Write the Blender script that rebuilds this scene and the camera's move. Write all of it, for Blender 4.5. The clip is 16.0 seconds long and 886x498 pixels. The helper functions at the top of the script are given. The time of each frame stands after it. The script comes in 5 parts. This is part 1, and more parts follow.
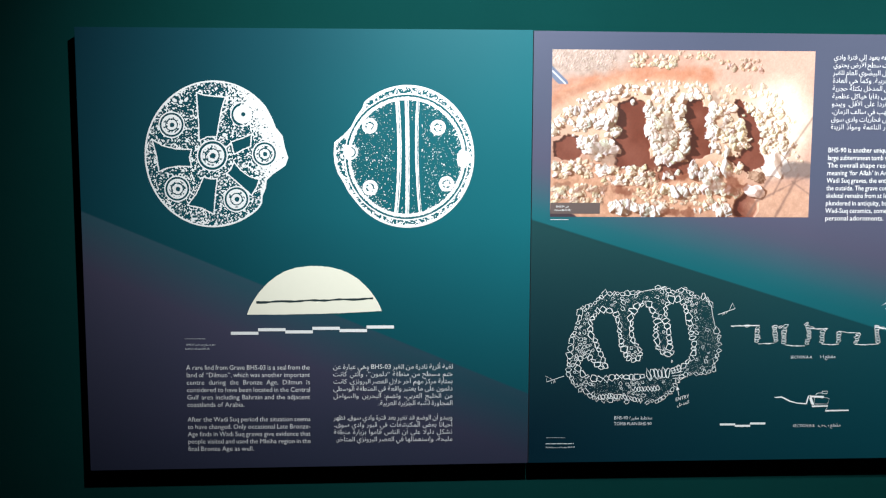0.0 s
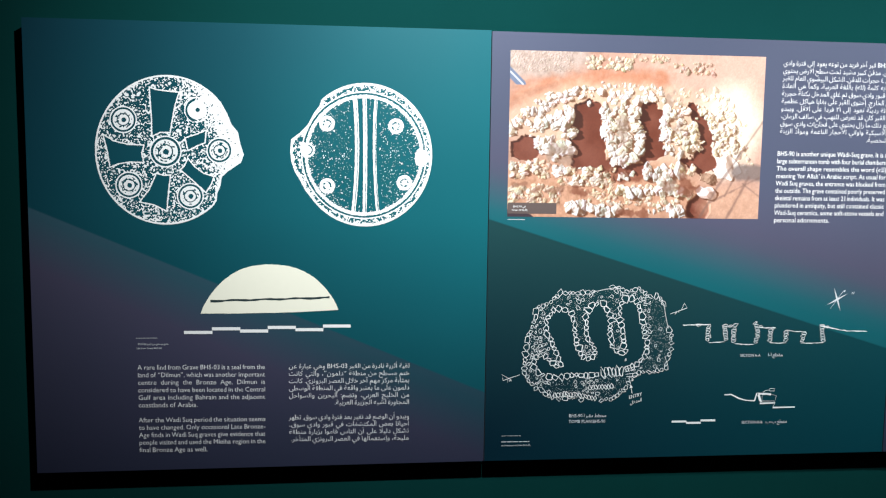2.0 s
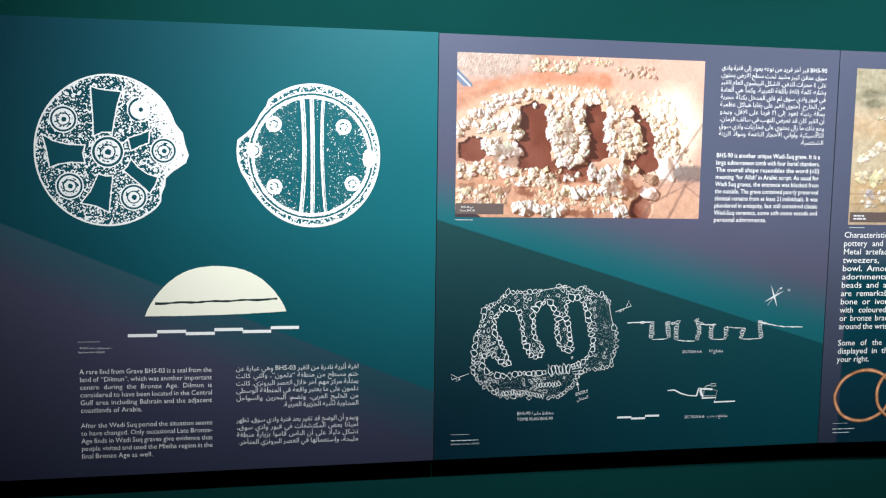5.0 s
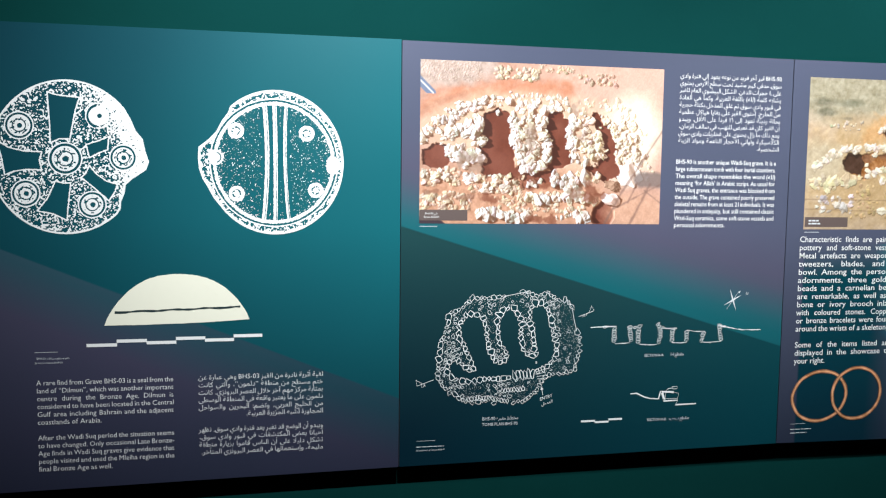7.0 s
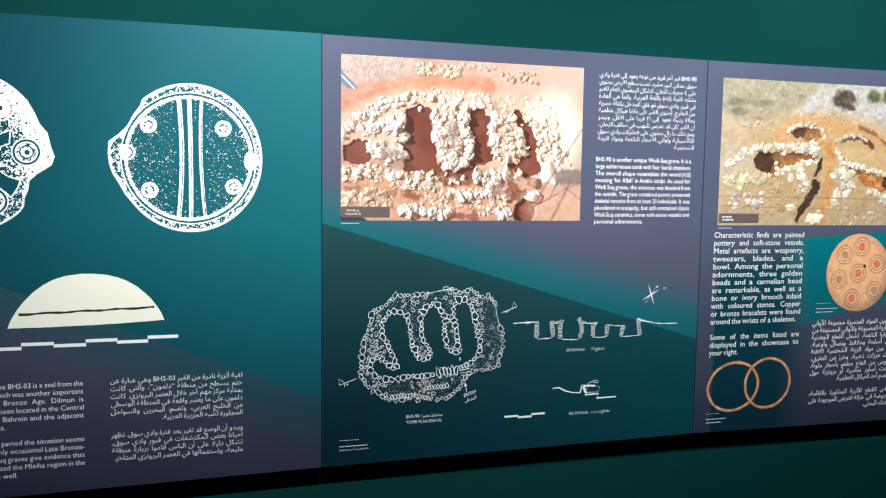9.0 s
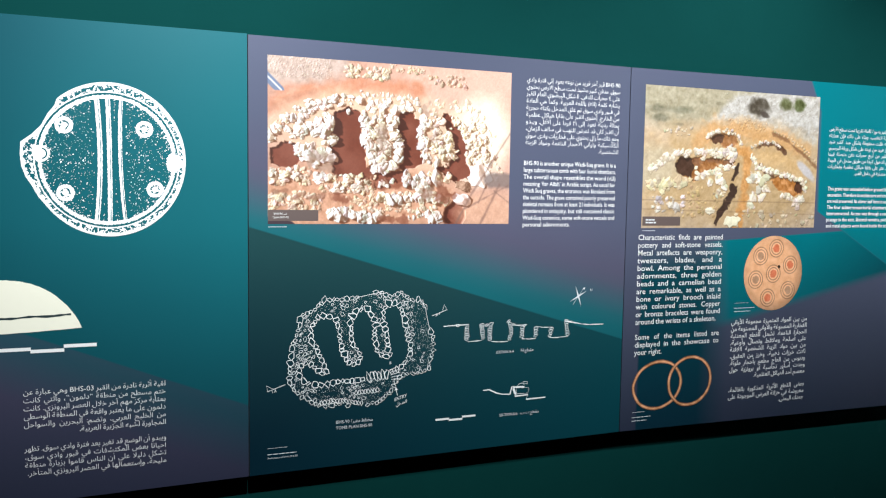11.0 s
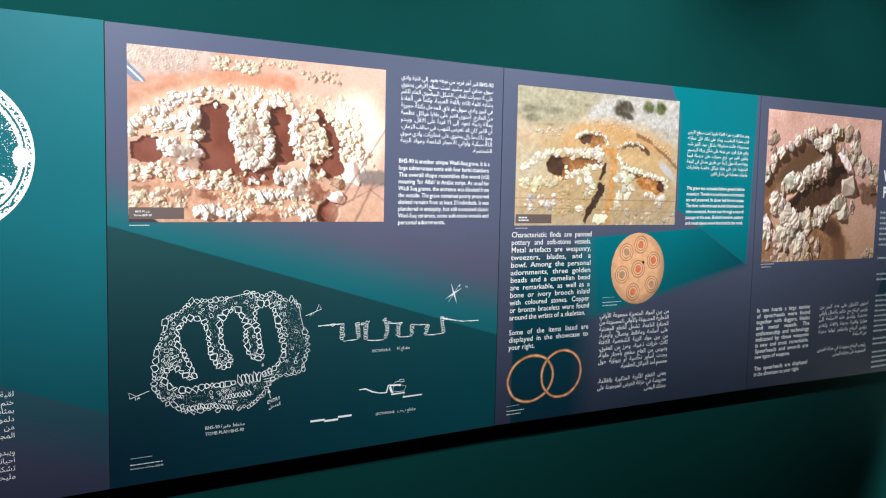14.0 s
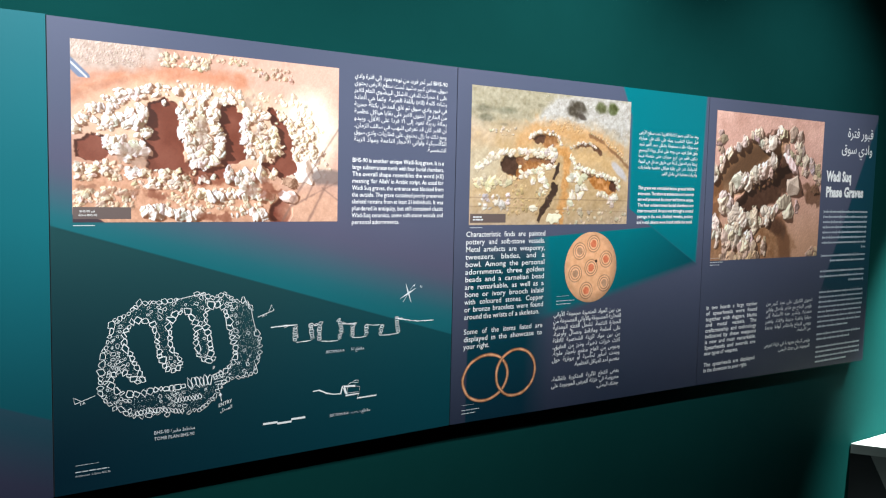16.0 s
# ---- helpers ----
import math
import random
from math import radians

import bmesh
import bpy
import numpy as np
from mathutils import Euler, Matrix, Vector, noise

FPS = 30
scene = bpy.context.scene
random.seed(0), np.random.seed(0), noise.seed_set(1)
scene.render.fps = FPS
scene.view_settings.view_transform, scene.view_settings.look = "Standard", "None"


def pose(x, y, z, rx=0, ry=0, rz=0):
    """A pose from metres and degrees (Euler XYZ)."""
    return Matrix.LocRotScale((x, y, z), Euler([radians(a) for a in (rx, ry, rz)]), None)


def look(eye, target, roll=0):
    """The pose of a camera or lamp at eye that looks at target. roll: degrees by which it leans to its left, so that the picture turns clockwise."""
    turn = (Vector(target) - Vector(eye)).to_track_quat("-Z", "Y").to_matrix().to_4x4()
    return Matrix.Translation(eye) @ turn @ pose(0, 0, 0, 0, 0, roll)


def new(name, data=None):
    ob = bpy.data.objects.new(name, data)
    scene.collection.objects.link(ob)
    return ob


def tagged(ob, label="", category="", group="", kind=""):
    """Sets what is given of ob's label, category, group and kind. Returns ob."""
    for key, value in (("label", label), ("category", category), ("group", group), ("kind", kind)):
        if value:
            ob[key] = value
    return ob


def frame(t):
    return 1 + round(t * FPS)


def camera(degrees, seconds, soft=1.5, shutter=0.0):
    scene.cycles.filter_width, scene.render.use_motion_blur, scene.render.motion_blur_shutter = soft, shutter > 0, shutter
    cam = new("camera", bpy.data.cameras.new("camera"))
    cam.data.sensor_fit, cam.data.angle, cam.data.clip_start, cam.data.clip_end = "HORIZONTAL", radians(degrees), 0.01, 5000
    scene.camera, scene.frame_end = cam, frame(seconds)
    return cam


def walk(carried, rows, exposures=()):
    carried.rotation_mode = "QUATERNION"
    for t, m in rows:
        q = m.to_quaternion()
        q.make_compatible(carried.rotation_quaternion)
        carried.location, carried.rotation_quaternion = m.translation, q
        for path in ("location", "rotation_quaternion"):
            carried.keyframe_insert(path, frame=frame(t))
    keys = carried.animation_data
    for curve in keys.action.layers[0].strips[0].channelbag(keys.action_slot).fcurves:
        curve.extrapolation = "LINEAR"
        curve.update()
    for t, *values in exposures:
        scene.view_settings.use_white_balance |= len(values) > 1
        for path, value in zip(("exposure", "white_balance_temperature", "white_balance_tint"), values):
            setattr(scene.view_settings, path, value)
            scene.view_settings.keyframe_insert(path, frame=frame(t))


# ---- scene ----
cam = camera(60.0, 16.0, soft=1.2)
PATH = [
    (0, (0.903, -2.09, 1.625), (0.953, -0.098, 1.452), 0.2),
    (0.5, (0.903, -2.094, 1.637), (0.973, -0.104, 1.451), 0.4),
    (1, (0.898, -2.098, 1.636), (0.989, -0.108, 1.453), 0.5),
    (1.5, (0.906, -2.095, 1.634), (1.013, -0.107, 1.453), 0.6),
    (2, (0.906, -2.089, 1.634), (1.064, -0.103, 1.451), 0.8),
    (2.5, (0.913, -2.092, 1.626), (1.089, -0.108, 1.446), 0.9),
    (3, (0.919, -2.095, 1.629), (1.111, -0.113, 1.45), 0.7),
    (5.5, (0.922, -2.104, 1.632), (1.224, -0.135, 1.459), 0.9),
    (6, (0.924, -2.105, 1.635), (1.251, -0.139, 1.471), 0.9),
    (6.5, (0.925, -2.104, 1.636), (1.268, -0.14, 1.474), 0.8),
    (7, (0.927, -2.108, 1.634), (1.289, -0.147, 1.473), 0.7),
    (7.5, (0.933, -2.11, 1.647), (1.326, -0.156, 1.473), 0.8),
    (8, (0.944, -2.114, 1.641), (1.379, -0.169, 1.473), 0.9),
    (8.5, (0.96, -2.112, 1.633), (1.438, -0.176, 1.473), 0.7),
    (9, (0.96, -2.103, 1.634), (1.49, -0.181, 1.467), 0.8),
    (11.5, (0.973, -2.102, 1.629), (1.719, -0.252, 1.479), 1.0),
    (12, (0.98, -2.104, 1.629), (1.779, -0.277, 1.476), 1.2),
    (12.5, (0.984, -2.099, 1.628), (1.828, -0.292, 1.475), 1.2),
    (13, (0.988, -2.094, 1.629), (1.87, -0.306, 1.473), 1.2),
    (13.5, (0.992, -2.096, 1.626), (1.915, -0.328, 1.471), 1.2),
    (14, (0.998, -2.102, 1.633), (1.968, -0.36, 1.478), 1.2),
    (14.5, (1.003, -2.102, 1.632), (2.02, -0.387, 1.477), 1.5),
    (15, (1.006, -2.097, 1.635), (2.059, -0.405, 1.467), 1.6),
    (15.5, (1.006, -2.096, 1.633), (2.069, -0.409, 1.475), 1.4),
    (16, (1.005, -2.098, 1.637), (2.074, -0.415, 1.48), 1.3),
]
walk(cam, [(t, look(eye, target, roll)) for t, eye, target, roll in PATH])

# ---- light: ceiling track spots over the exhibit wall, a dim gallery ----
world = bpy.data.worlds.new("gallery_dark")
scene.world = world
world.use_nodes = True
world.node_tree.nodes["Background"].inputs[0].default_value = (0.35, 0.55, 0.6, 1)
world.node_tree.nodes["Background"].inputs[1].default_value = 0.004


def spot(name, eye, target, watts, degrees, blend, size, colour):
    lamp = bpy.data.lights.new(name, "SPOT")
    lamp.energy, lamp.spot_size, lamp.spot_blend = watts, radians(degrees), blend
    lamp.shadow_soft_size, lamp.color = size, colour
    ob = new(name, lamp)
    ob.matrix_world = look(eye, target)
    return ob


COOL = (0.97, 1.0, 1.03)
spot("wall_spot", (1.15, -1.48, 2.72), (1.15, 0.0, 1.92), 312, 93, 1.0, 0.025, COOL)
spot("wall_spot", (2.80, -1.40, 2.80), (2.80, 0.0, 1.80), 265, 82, 1.0, 0.025, COOL)
spot("wall_spot", (4.20, -1.40, 2.80), (4.20, 0.0, 1.92), 150, 70, 1.0, 0.025, COOL)
spot("showcase_spot", (5.7, -0.75, 2.75), (5.72, 0.0, 0.55), 3300, 51, 0.95, 0.03, (0.88, 1.0, 0.95))

# ---- materials ----


def srgb(r, g, b, k=1.0):
    return tuple(k * ((c / 255 / 12.92) if c <= 10 else ((c / 255 + 0.055) / 1.055) ** 2.4) for c in (r, g, b))


class Nodes:
    """A short way to write a node material."""

    def __init__(self, name, rough=0.5, spec=0.5):
        self.mat = bpy.data.materials.new(name)
        self.mat.use_nodes = True
        self.t = self.mat.node_tree
        self.bsdf = self.t.nodes["Principled BSDF"]
        self.bsdf.inputs["Roughness"].default_value = rough
        self.bsdf.inputs["Specular IOR Level"].default_value = spec

    def put(self, socket, v):
        if isinstance(v, bpy.types.NodeSocket):
            self.t.links.new(v, socket)
        elif isinstance(v, tuple):
            socket.default_value = (*v, 1.0)[: len(socket.default_value)]
        else:
            socket.default_value = v

    def math(self, op, a, b=0.0, clamp=False):
        n = self.t.nodes.new("ShaderNodeMath")
        n.operation, n.use_clamp = op, clamp
        self.put(n.inputs[0], a), self.put(n.inputs[1], b)
        return n.outputs[0]

    def mix(self, f, a, b, mode="MIX"):
        n = self.t.nodes.new("ShaderNodeMix")
        n.data_type, n.blend_type = "RGBA", mode
        self.put(n.inputs[0], f), self.put(n.inputs[6], a), self.put(n.inputs[7], b)
        return n.outputs[2]

    def coords(self):
        n = self.t.nodes.new("ShaderNodeTexCoord")
        s = self.t.nodes.new("ShaderNodeSeparateXYZ")
        self.t.links.new(n.outputs["Object"], s.inputs[0])
        return n.outputs["Object"], s.outputs[0], s.outputs[2]

    def noise(self, scale, detail=4.0, vec=None):
        n = self.t.nodes.new("ShaderNodeTexNoise")
        n.inputs["Scale"].default_value, n.inputs["Detail"].default_value = scale, detail
        if vec is not None:
            self.t.links.new(vec, n.inputs["Vector"])
        return n.outputs[0]

    def bump(self, height, strength, distance):
        n = self.t.nodes.new("ShaderNodeBump")
        n.inputs["Strength"].default_value, n.inputs["Distance"].default_value = strength, distance
        self.t.links.new(height, n.inputs["Height"])
        self.t.links.new(n.outputs[0], self.bsdf.inputs["Normal"])

    def colour(self, v):
        self.put(self.bsdf.inputs["Base Color"], v)
        return self.mat


def plain(name, base, rough=0.5, wear=0.12, scale=30.0, relief=0.0, spec=0.5):
    n = Nodes(name, rough, spec)
    vec, _, _ = n.coords()
    f = n.math("MULTIPLY", n.noise(scale, 5, vec), wear)
    big = n.math("MULTIPLY", n.noise(scale * 0.08, 3, vec), wear)
    c = n.mix(n.math("ADD", f, big), base, tuple(0.55 * v for v in base))
    if relief:
        n.bump(n.noise(scale * 6, 4, vec), 0.3, relief)
    return n.colour(c)


WALL = plain("painted_plaster_green", (0.0026, 0.040, 0.0375), 0.9, 0.25, 9, 0.0015, 0.02)
DARK = plain("matt_dark_paint", (0.045, 0.05, 0.052), 0.8, 0.3, 12, 0.0, 0.2)
EDGE = plain("panel_edge_board", (0.03, 0.03, 0.034), 0.6, 0.2, 40, 0.0, 0.3)
FLOOR = plain("dark_carpet", (0.075, 0.085, 0.088), 0.95, 0.5, 60, 0.004, 0.1)
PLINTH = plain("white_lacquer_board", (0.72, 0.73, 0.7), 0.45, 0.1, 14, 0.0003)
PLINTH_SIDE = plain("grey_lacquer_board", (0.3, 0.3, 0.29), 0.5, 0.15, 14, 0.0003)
INK = plain("white_ink", (0.78, 0.80, 0.79), 0.5, 0.08, 300)
CREAM = plain("cream_ink", (0.80, 0.80, 0.66), 0.5, 0.07, 60)
SOFT_INK = plain("pale_grey_ink", (0.62, 0.66, 0.68), 0.5, 0.1, 300)
FAINT_INK = plain("faint_grey_ink", (0.40, 0.46, 0.50), 0.5, 0.15, 300)
BLACK_INK = plain("dark_ink", (0.012, 0.03, 0.034), 0.5, 0.2, 200)
CAPTION = plain("brown_caption_ink", srgb(92, 78, 74), 0.5, 0.12, 200)

PURPLE = srgb(86, 90, 112, 0.85)
PLUM = srgb(92, 80, 102, 0.9)
TEAL = srgb(0, 114, 124, 0.95)
TEAL_LIGHT = srgb(24, 102, 110, 0.95)
TEAL_DEEP = srgb(0, 66, 76, 0.95)


def print_material(name, build, navy_falloff):
    """A satin printed sheet whose design is laid out in metres from its lower left corner."""
    n = Nodes(name, 0.52, 0.09)
    vec, x, z = n.coords()

    def line(x0, z0, x1, z1, soft):
        """1 above the line through two points, 0 below, over a soft width."""
        ln = math.hypot(x1 - x0, z1 - z0)
        a, b = -(z1 - z0) / ln, (x1 - x0) / ln
        d = n.math("ADD", n.math("MULTIPLY", x, a), n.math("MULTIPLY", z, b))
        return n.math("ADD", n.math("DIVIDE", n.math("SUBTRACT", d, a * x0 + b * z0), soft), 0.5, True)

    c = build(n, x, z, line)
    # navy mixed in towards the bottom: print gradient plus painted fall-off of light
    low = n.math("MULTIPLY", n.math("SUBTRACT", 1.0, line(0.0, 0.36, 1.2, 0.33, 0.72)), navy_falloff)
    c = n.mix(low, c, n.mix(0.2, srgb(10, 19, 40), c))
    grain = n.math("MULTIPLY", n.noise(900, 2, vec), 0.10)
    cloud = n.math("MULTIPLY", n.noise(2.2, 2, vec), 0.22)
    c = n.mix(n.math("ADD", grain, cloud), c, tuple(0.5 * v for v in TEAL_DEEP))
    n.bump(n.noise(500, 3, vec), 0.12, 0.0004)
    return n.colour(c)


def design_seal(n, x, z, line):
    under = n.mix(line(0.0, 0.63, 1.2, 0.10, 0.13), srgb(80, 77, 101, 0.95), srgb(16, 88, 98, 0.95))
    under = n.mix(n.math("MULTIPLY", line(0.0, 0.58, 1.2, 0.12, 0.3), 0.35), under, PLUM)
    # teal darkened to the left and top left: falloff of the spot painted in
    above = n.mix(line(0.62, 0.0, 0.95, 1.2, 0.75), srgb(16, 100, 109, 0.95), srgb(12, 80, 90, 0.95))
    above = n.mix(line(0.0, 0.6, 0.5, 1.3, 0.8), above, srgb(18, 54, 68))
    return n.mix(line(-0.017, 0.722, 1.2, 0.215, 0.004), under, above)


def design_plan(n, x, z, line):
    band = n.mix(line(0.0, 0.775, 1.2, 0.445, 0.17), TEAL_LIGHT, PURPLE)
    band = n.mix(n.math("MULTIPLY", n.math("SUBTRACT", 1.0, line(0.0, 0.90, 1.2, 0.60, 0.2)), 0.45), band, n.mix(line(0.0, 0.775, 1.2, 0.445, 0.10), TEAL_LIGHT, PLUM))
    below = n.mix(line(0.0, 0.36, 1.2, 0.16, 0.6), srgb(2, 34, 46, 0.95), srgb(30, 68, 70, 0.95))
    below = n.mix(n.math("MULTIPLY", n.math("SUBTRACT", 1.0, line(0.45, 0.0, 1.2, 0.55, 0.7)), 0.75), below, srgb(0, 80, 88, 0.95))
    return n.mix(line(0.0, 0.694, 0.986, 0.388, 0.004), below, band)


def design_finds(n, x, z, line):
    base = PURPLE
    col = n.math("MULTIPLY", line(0.045, 1.0, 0.04, 0.0, 0.006), line(0.34, 0.0, 0.36, 1.0, 0.12))
    col = n.math("MULTIPLY", col, n.math("SUBTRACT", 1.0, line(0.0, 0.58, 1.2, 0.66, 0.10)))
    c = n.mix(col, base, TEAL_DEEP)
    arrow = n.math("MULTIPLY", n.math("SUBTRACT", 1.0, line(0.0, 0.625, 0.9, 0.676, 0.004)), line(0.69, 0.425, 1.168, 0.526, 0.03))
    arrow = n.math("MULTIPLY", arrow, n.math("SUBTRACT", 1.0, line(0.875, 0.69, 1.168, 0.526, 0.004)))
    arrow = n.math("MULTIPLY", arrow, line(0.33, 0.7, 0.40, 0.0, 0.10))
    c = n.mix(arrow, c, n.mix(line(0.75, 0.0, 1.05, 0.7, 0.5), TEAL_DEEP, TEAL))
    left = n.math("MAXIMUM", line(0.768, 1.10, 0.776, 0.68, 0.012), line(0.72, 1.2, 0.768, 1.10, 0.008))
    foot = n.math("MAXIMUM", line(0.69, 0.655, 1.3, 0.69, 0.01), line(0.88, 1.0, 0.881, 0.0, 0.01))
    wedge = n.math("MULTIPLY", n.math("MULTIPLY", left, foot), line(0.875, 0.69, 1.168, 0.526, 0.004))
    wedge = n.math("MULTIPLY", wedge, n.math("SUBTRACT", 1.0, line(1.192, 1.2, 1.168, 0.52, 0.01)))
    return n.mix(wedge, c, TEAL)


def design_title(n, x, z, line):
    right = n.math("SUBTRACT", 1.0, line(0.86, 0.35, 1.18, 1.0, 0.01))
    low = n.math("SUBTRACT", 1.0, line(0.86, 0.35, 1.25, 0.25, 0.10))
    f = n.math("MULTIPLY", right, n.math("SUBTRACT", 1.0, low))
    return n.mix(f, PURPLE, n.mix(line(0.9, 0.3, 1.3, 1.1, 0.6), srgb(22, 70, 84), srgb(20, 58, 74)))


def painted(name, rough=0.45):
    n = Nodes(name, rough, 0.25)
    a = n.t.nodes.new("ShaderNodeAttribute")
    a.attribute_name = "Col"
    vec, _, _ = n.coords()
    c = n.mix(n.math("MULTIPLY", n.noise(700, 3, vec), 0.18), a.outputs[0], (0.1, 0.07, 0.05))
    return n.colour(c)


PHOTO = painted("photo_print")

# ---- mesh helpers ----


def finish(name, bm, material, parent=None, label=""):
    me = bpy.data.meshes.new(name)
    bm.to_mesh(me)
    bm.free()
    me.materials.append(material)
    ob = new(name, me)
    ob.parent = parent
    return tagged(ob, label)


part = finish


def box(bm, x0, x1, y0, y1, z0, z1, bevel=0.0):
    r = bmesh.ops.create_cube(bm, size=1.0, matrix=Matrix.Translation(((x0 + x1) / 2, (y0 + y1) / 2, (z0 + z1) / 2)) @ Matrix.Diagonal((x1 - x0, y1 - y0, z1 - z0, 1)))
    if bevel:
        es = list({e for v in r["verts"] for e in v.link_edges})
        bmesh.ops.bevel(bm, geom=es, offset=bevel, segments=2, affect="EDGES", profile=0.7)
    return bm


class Ink:
    """Flat printed shapes in the plane of a panel: x to the right, z up, y the layer towards the viewer."""

    def __init__(self):
        self.v, self.f = [], []

    def poly(self, pts, y):
        k = len(self.v)
        y -= 0.0003 * random.random()
        self.v += [(p[0], y, p[1]) for p in pts]
        self.f.append(tuple(range(k, k + len(pts))))

    def ribbon(self, pts, w, y, closed=False, rough=0.0):
        n = len(pts)
        k = len(self.v)
        y -= 0.0003 * random.random()
        for i in range(n):
            a = Vector(pts[(i - 1) % n] if closed or i else pts[0])
            b = Vector(pts[(i + 1) % n] if closed or i < n - 1 else pts[-1])
            d = (b - a).normalized() if (b - a).length > 1e-9 else Vector((1, 0))
            q = Vector((-d.y, d.x)) * (w / 2) * (1 + rough * (random.random() * 2 - 1))
            p = Vector(pts[i])
            self.v += [(p.x + q.x, y, p.y + q.y), (p.x - q.x, y, p.y - q.y)]
        for i in range(n if closed else n - 1):
            j = (i + 1) % n
            self.f.append((k + 2 * i, k + 2 * i + 1, k + 2 * j + 1, k + 2 * j))

    def dot(self, x, z, r, y, sides=5):
        a0 = random.random() * 6.3
        self.poly([(x + r * (0.7 + 0.6 * random.random()) * math.cos(a0 + i * 6.283 / sides), z + r * (0.7 + 0.6 * random.random()) * math.sin(a0 + i * 6.283 / sides)) for i in range(sides)], y)

    def make(self, name, material, parent, label=""):
        me = bpy.data.meshes.new(name)
        me.from_pydata(self.v, [], self.f)
        me.materials.append(material)
        ob = new(name, me)
        ob.parent = parent
        return tagged(ob, label)


def ring(cx, cz, r, n=48, wob=0.0, sx=1.0):
    return [(cx + sx * r * (1 + wob * (random.random() * 2 - 1)) * math.cos(i * 2 * math.pi / n), cz + r * (1 + wob * (random.random() * 2 - 1)) * math.sin(i * 2 * math.pi / n)) for i in range(n)]


def inside(p, pts):
    x, z = p
    odd = False
    for (x0, z0), (x1, z1) in zip(pts, pts[1:] + pts[:1]):
        if (z0 > z) != (z1 > z) and x < x0 + (z - z0) * (x1 - x0) / (z1 - z0):
            odd = not odd
    return odd


class Drawing:
    """Print laid out as a field over a fine grid (u to the right, v down): inked where the field is above zero."""

    def __init__(self, w, h, step, seed):
        self.step = step
        self.u, self.v = np.meshgrid(np.arange(0.0, w, step), np.arange(0.0, h, step))
        self.f = np.full(self.u.shape, -9.0)
        self.rng = np.random.default_rng(seed)

    def grain(self, size):
        """Smooth random field about -1 to 1 with blots of a given size."""
        x, y = self.u / size, self.v / size
        g = self.rng.random((int(y.max()) + 3, int(x.max()) + 3)) * 2 - 1
        i, j = x.astype(int), y.astype(int)
        fx, fy = x - i, y - j
        fx, fy = fx * fx * (3 - 2 * fx), fy * fy * (3 - 2 * fy)
        return (g[j, i] * (1 - fx) + g[j, i + 1] * fx) * (1 - fy) + (g[j + 1, i] * (1 - fx) + g[j + 1, i + 1] * fx) * fy

    def distance(self, pts, closed=True):
        d = np.full(self.u.shape, 1e9)
        for (a, b), (c, e) in zip(pts, pts[1:] + pts[:1] if closed else pts[1:]):
            k = np.clip(((self.u - a) * (c - a) + (self.v - b) * (e - b)) / max(1e-9, (c - a) ** 2 + (e - b) ** 2), 0, 1)
            d = np.minimum(d, np.hypot(self.u - a - k * (c - a), self.v - b - k * (e - b)))
        return d

    def within(self, pts):
        """Distance to the outline, above zero inside."""
        odd = np.zeros(self.u.shape, bool)
        for (a, b), (c, e) in zip(pts, pts[1:] + pts[:1]):
            if b != e:
                odd ^= ((b > self.v) != (e > self.v)) & (self.u < a + (self.v - b) * (c - a) / (e - b))
        return np.where(odd, 1, -1) * self.distance(pts)

    def disc(self, u, v, r):
        return r - np.hypot(self.u - u, self.v - v)

    def band(self, u, v, r, w):
        return w / 2 - np.abs(np.hypot(self.u - u, self.v - v) - r)

    def add(self, g):
        self.f = np.maximum(self.f, g)

    def cut(self, g):
        self.f = np.minimum(self.f, -g)

    def make(self, at, name, material, parent, label):
        ink, f, s = Ink(), self.f, self.step
        on = f > 0
        full = on[:-1, :-1] & on[1:, :-1] & on[1:, 1:] & on[:-1, 1:]
        some = (on[:-1, :-1] | on[1:, :-1] | on[1:, 1:] | on[:-1, 1:]) & ~full

        def put(pts):
            k = len(ink.v)
            ink.v += [(p[0], L2, p[1]) for p in (at(*q) for q in pts)]
            ink.f.append(tuple(range(k, k + len(pts))))

        for j, line in enumerate(full):
            edge = np.flatnonzero(np.diff(np.concatenate(([0], line.astype(int), [0]))))
            for a, b in zip(edge[::2], edge[1::2]):
                put([(a * s, j * s + s), (b * s, j * s + s), (b * s, j * s), (a * s, j * s)])
        for j, i in zip(*np.nonzero(some)):
            c = [(i, j + 1), (i + 1, j + 1), (i + 1, j), (i, j)]
            q = [float(f[b, a]) for a, b in c]
            pts = []
            for k in range(4):
                m = (k + 1) % 4
                if q[k] > 0:
                    pts.append((c[k][0] * s, c[k][1] * s))
                if (q[k] > 0) != (q[m] > 0):
                    t = q[k] / (q[k] - q[m])
                    pts.append(((c[k][0] + t * (c[m][0] - c[k][0])) * s, (c[k][1] + t * (c[m][1] - c[k][1])) * s))
            if len(pts) > 2:
                put(pts)
        return ink.make(name, material, parent, label)


def along(pts, step):
    """Points at even steps along a polyline, each with the way it runs."""
    out, left = [], 0.0
    for a, b in zip(pts, pts[1:]):
        a, b = Vector(a), Vector(b)
        ln = (b - a).length
        d = left
        while d < ln:
            p = a.lerp(b, d / ln)
            out.append((p.x, p.y, math.atan2(b.y - a.y, b.x - a.x)))
            d += step
        left = d - ln
    return out


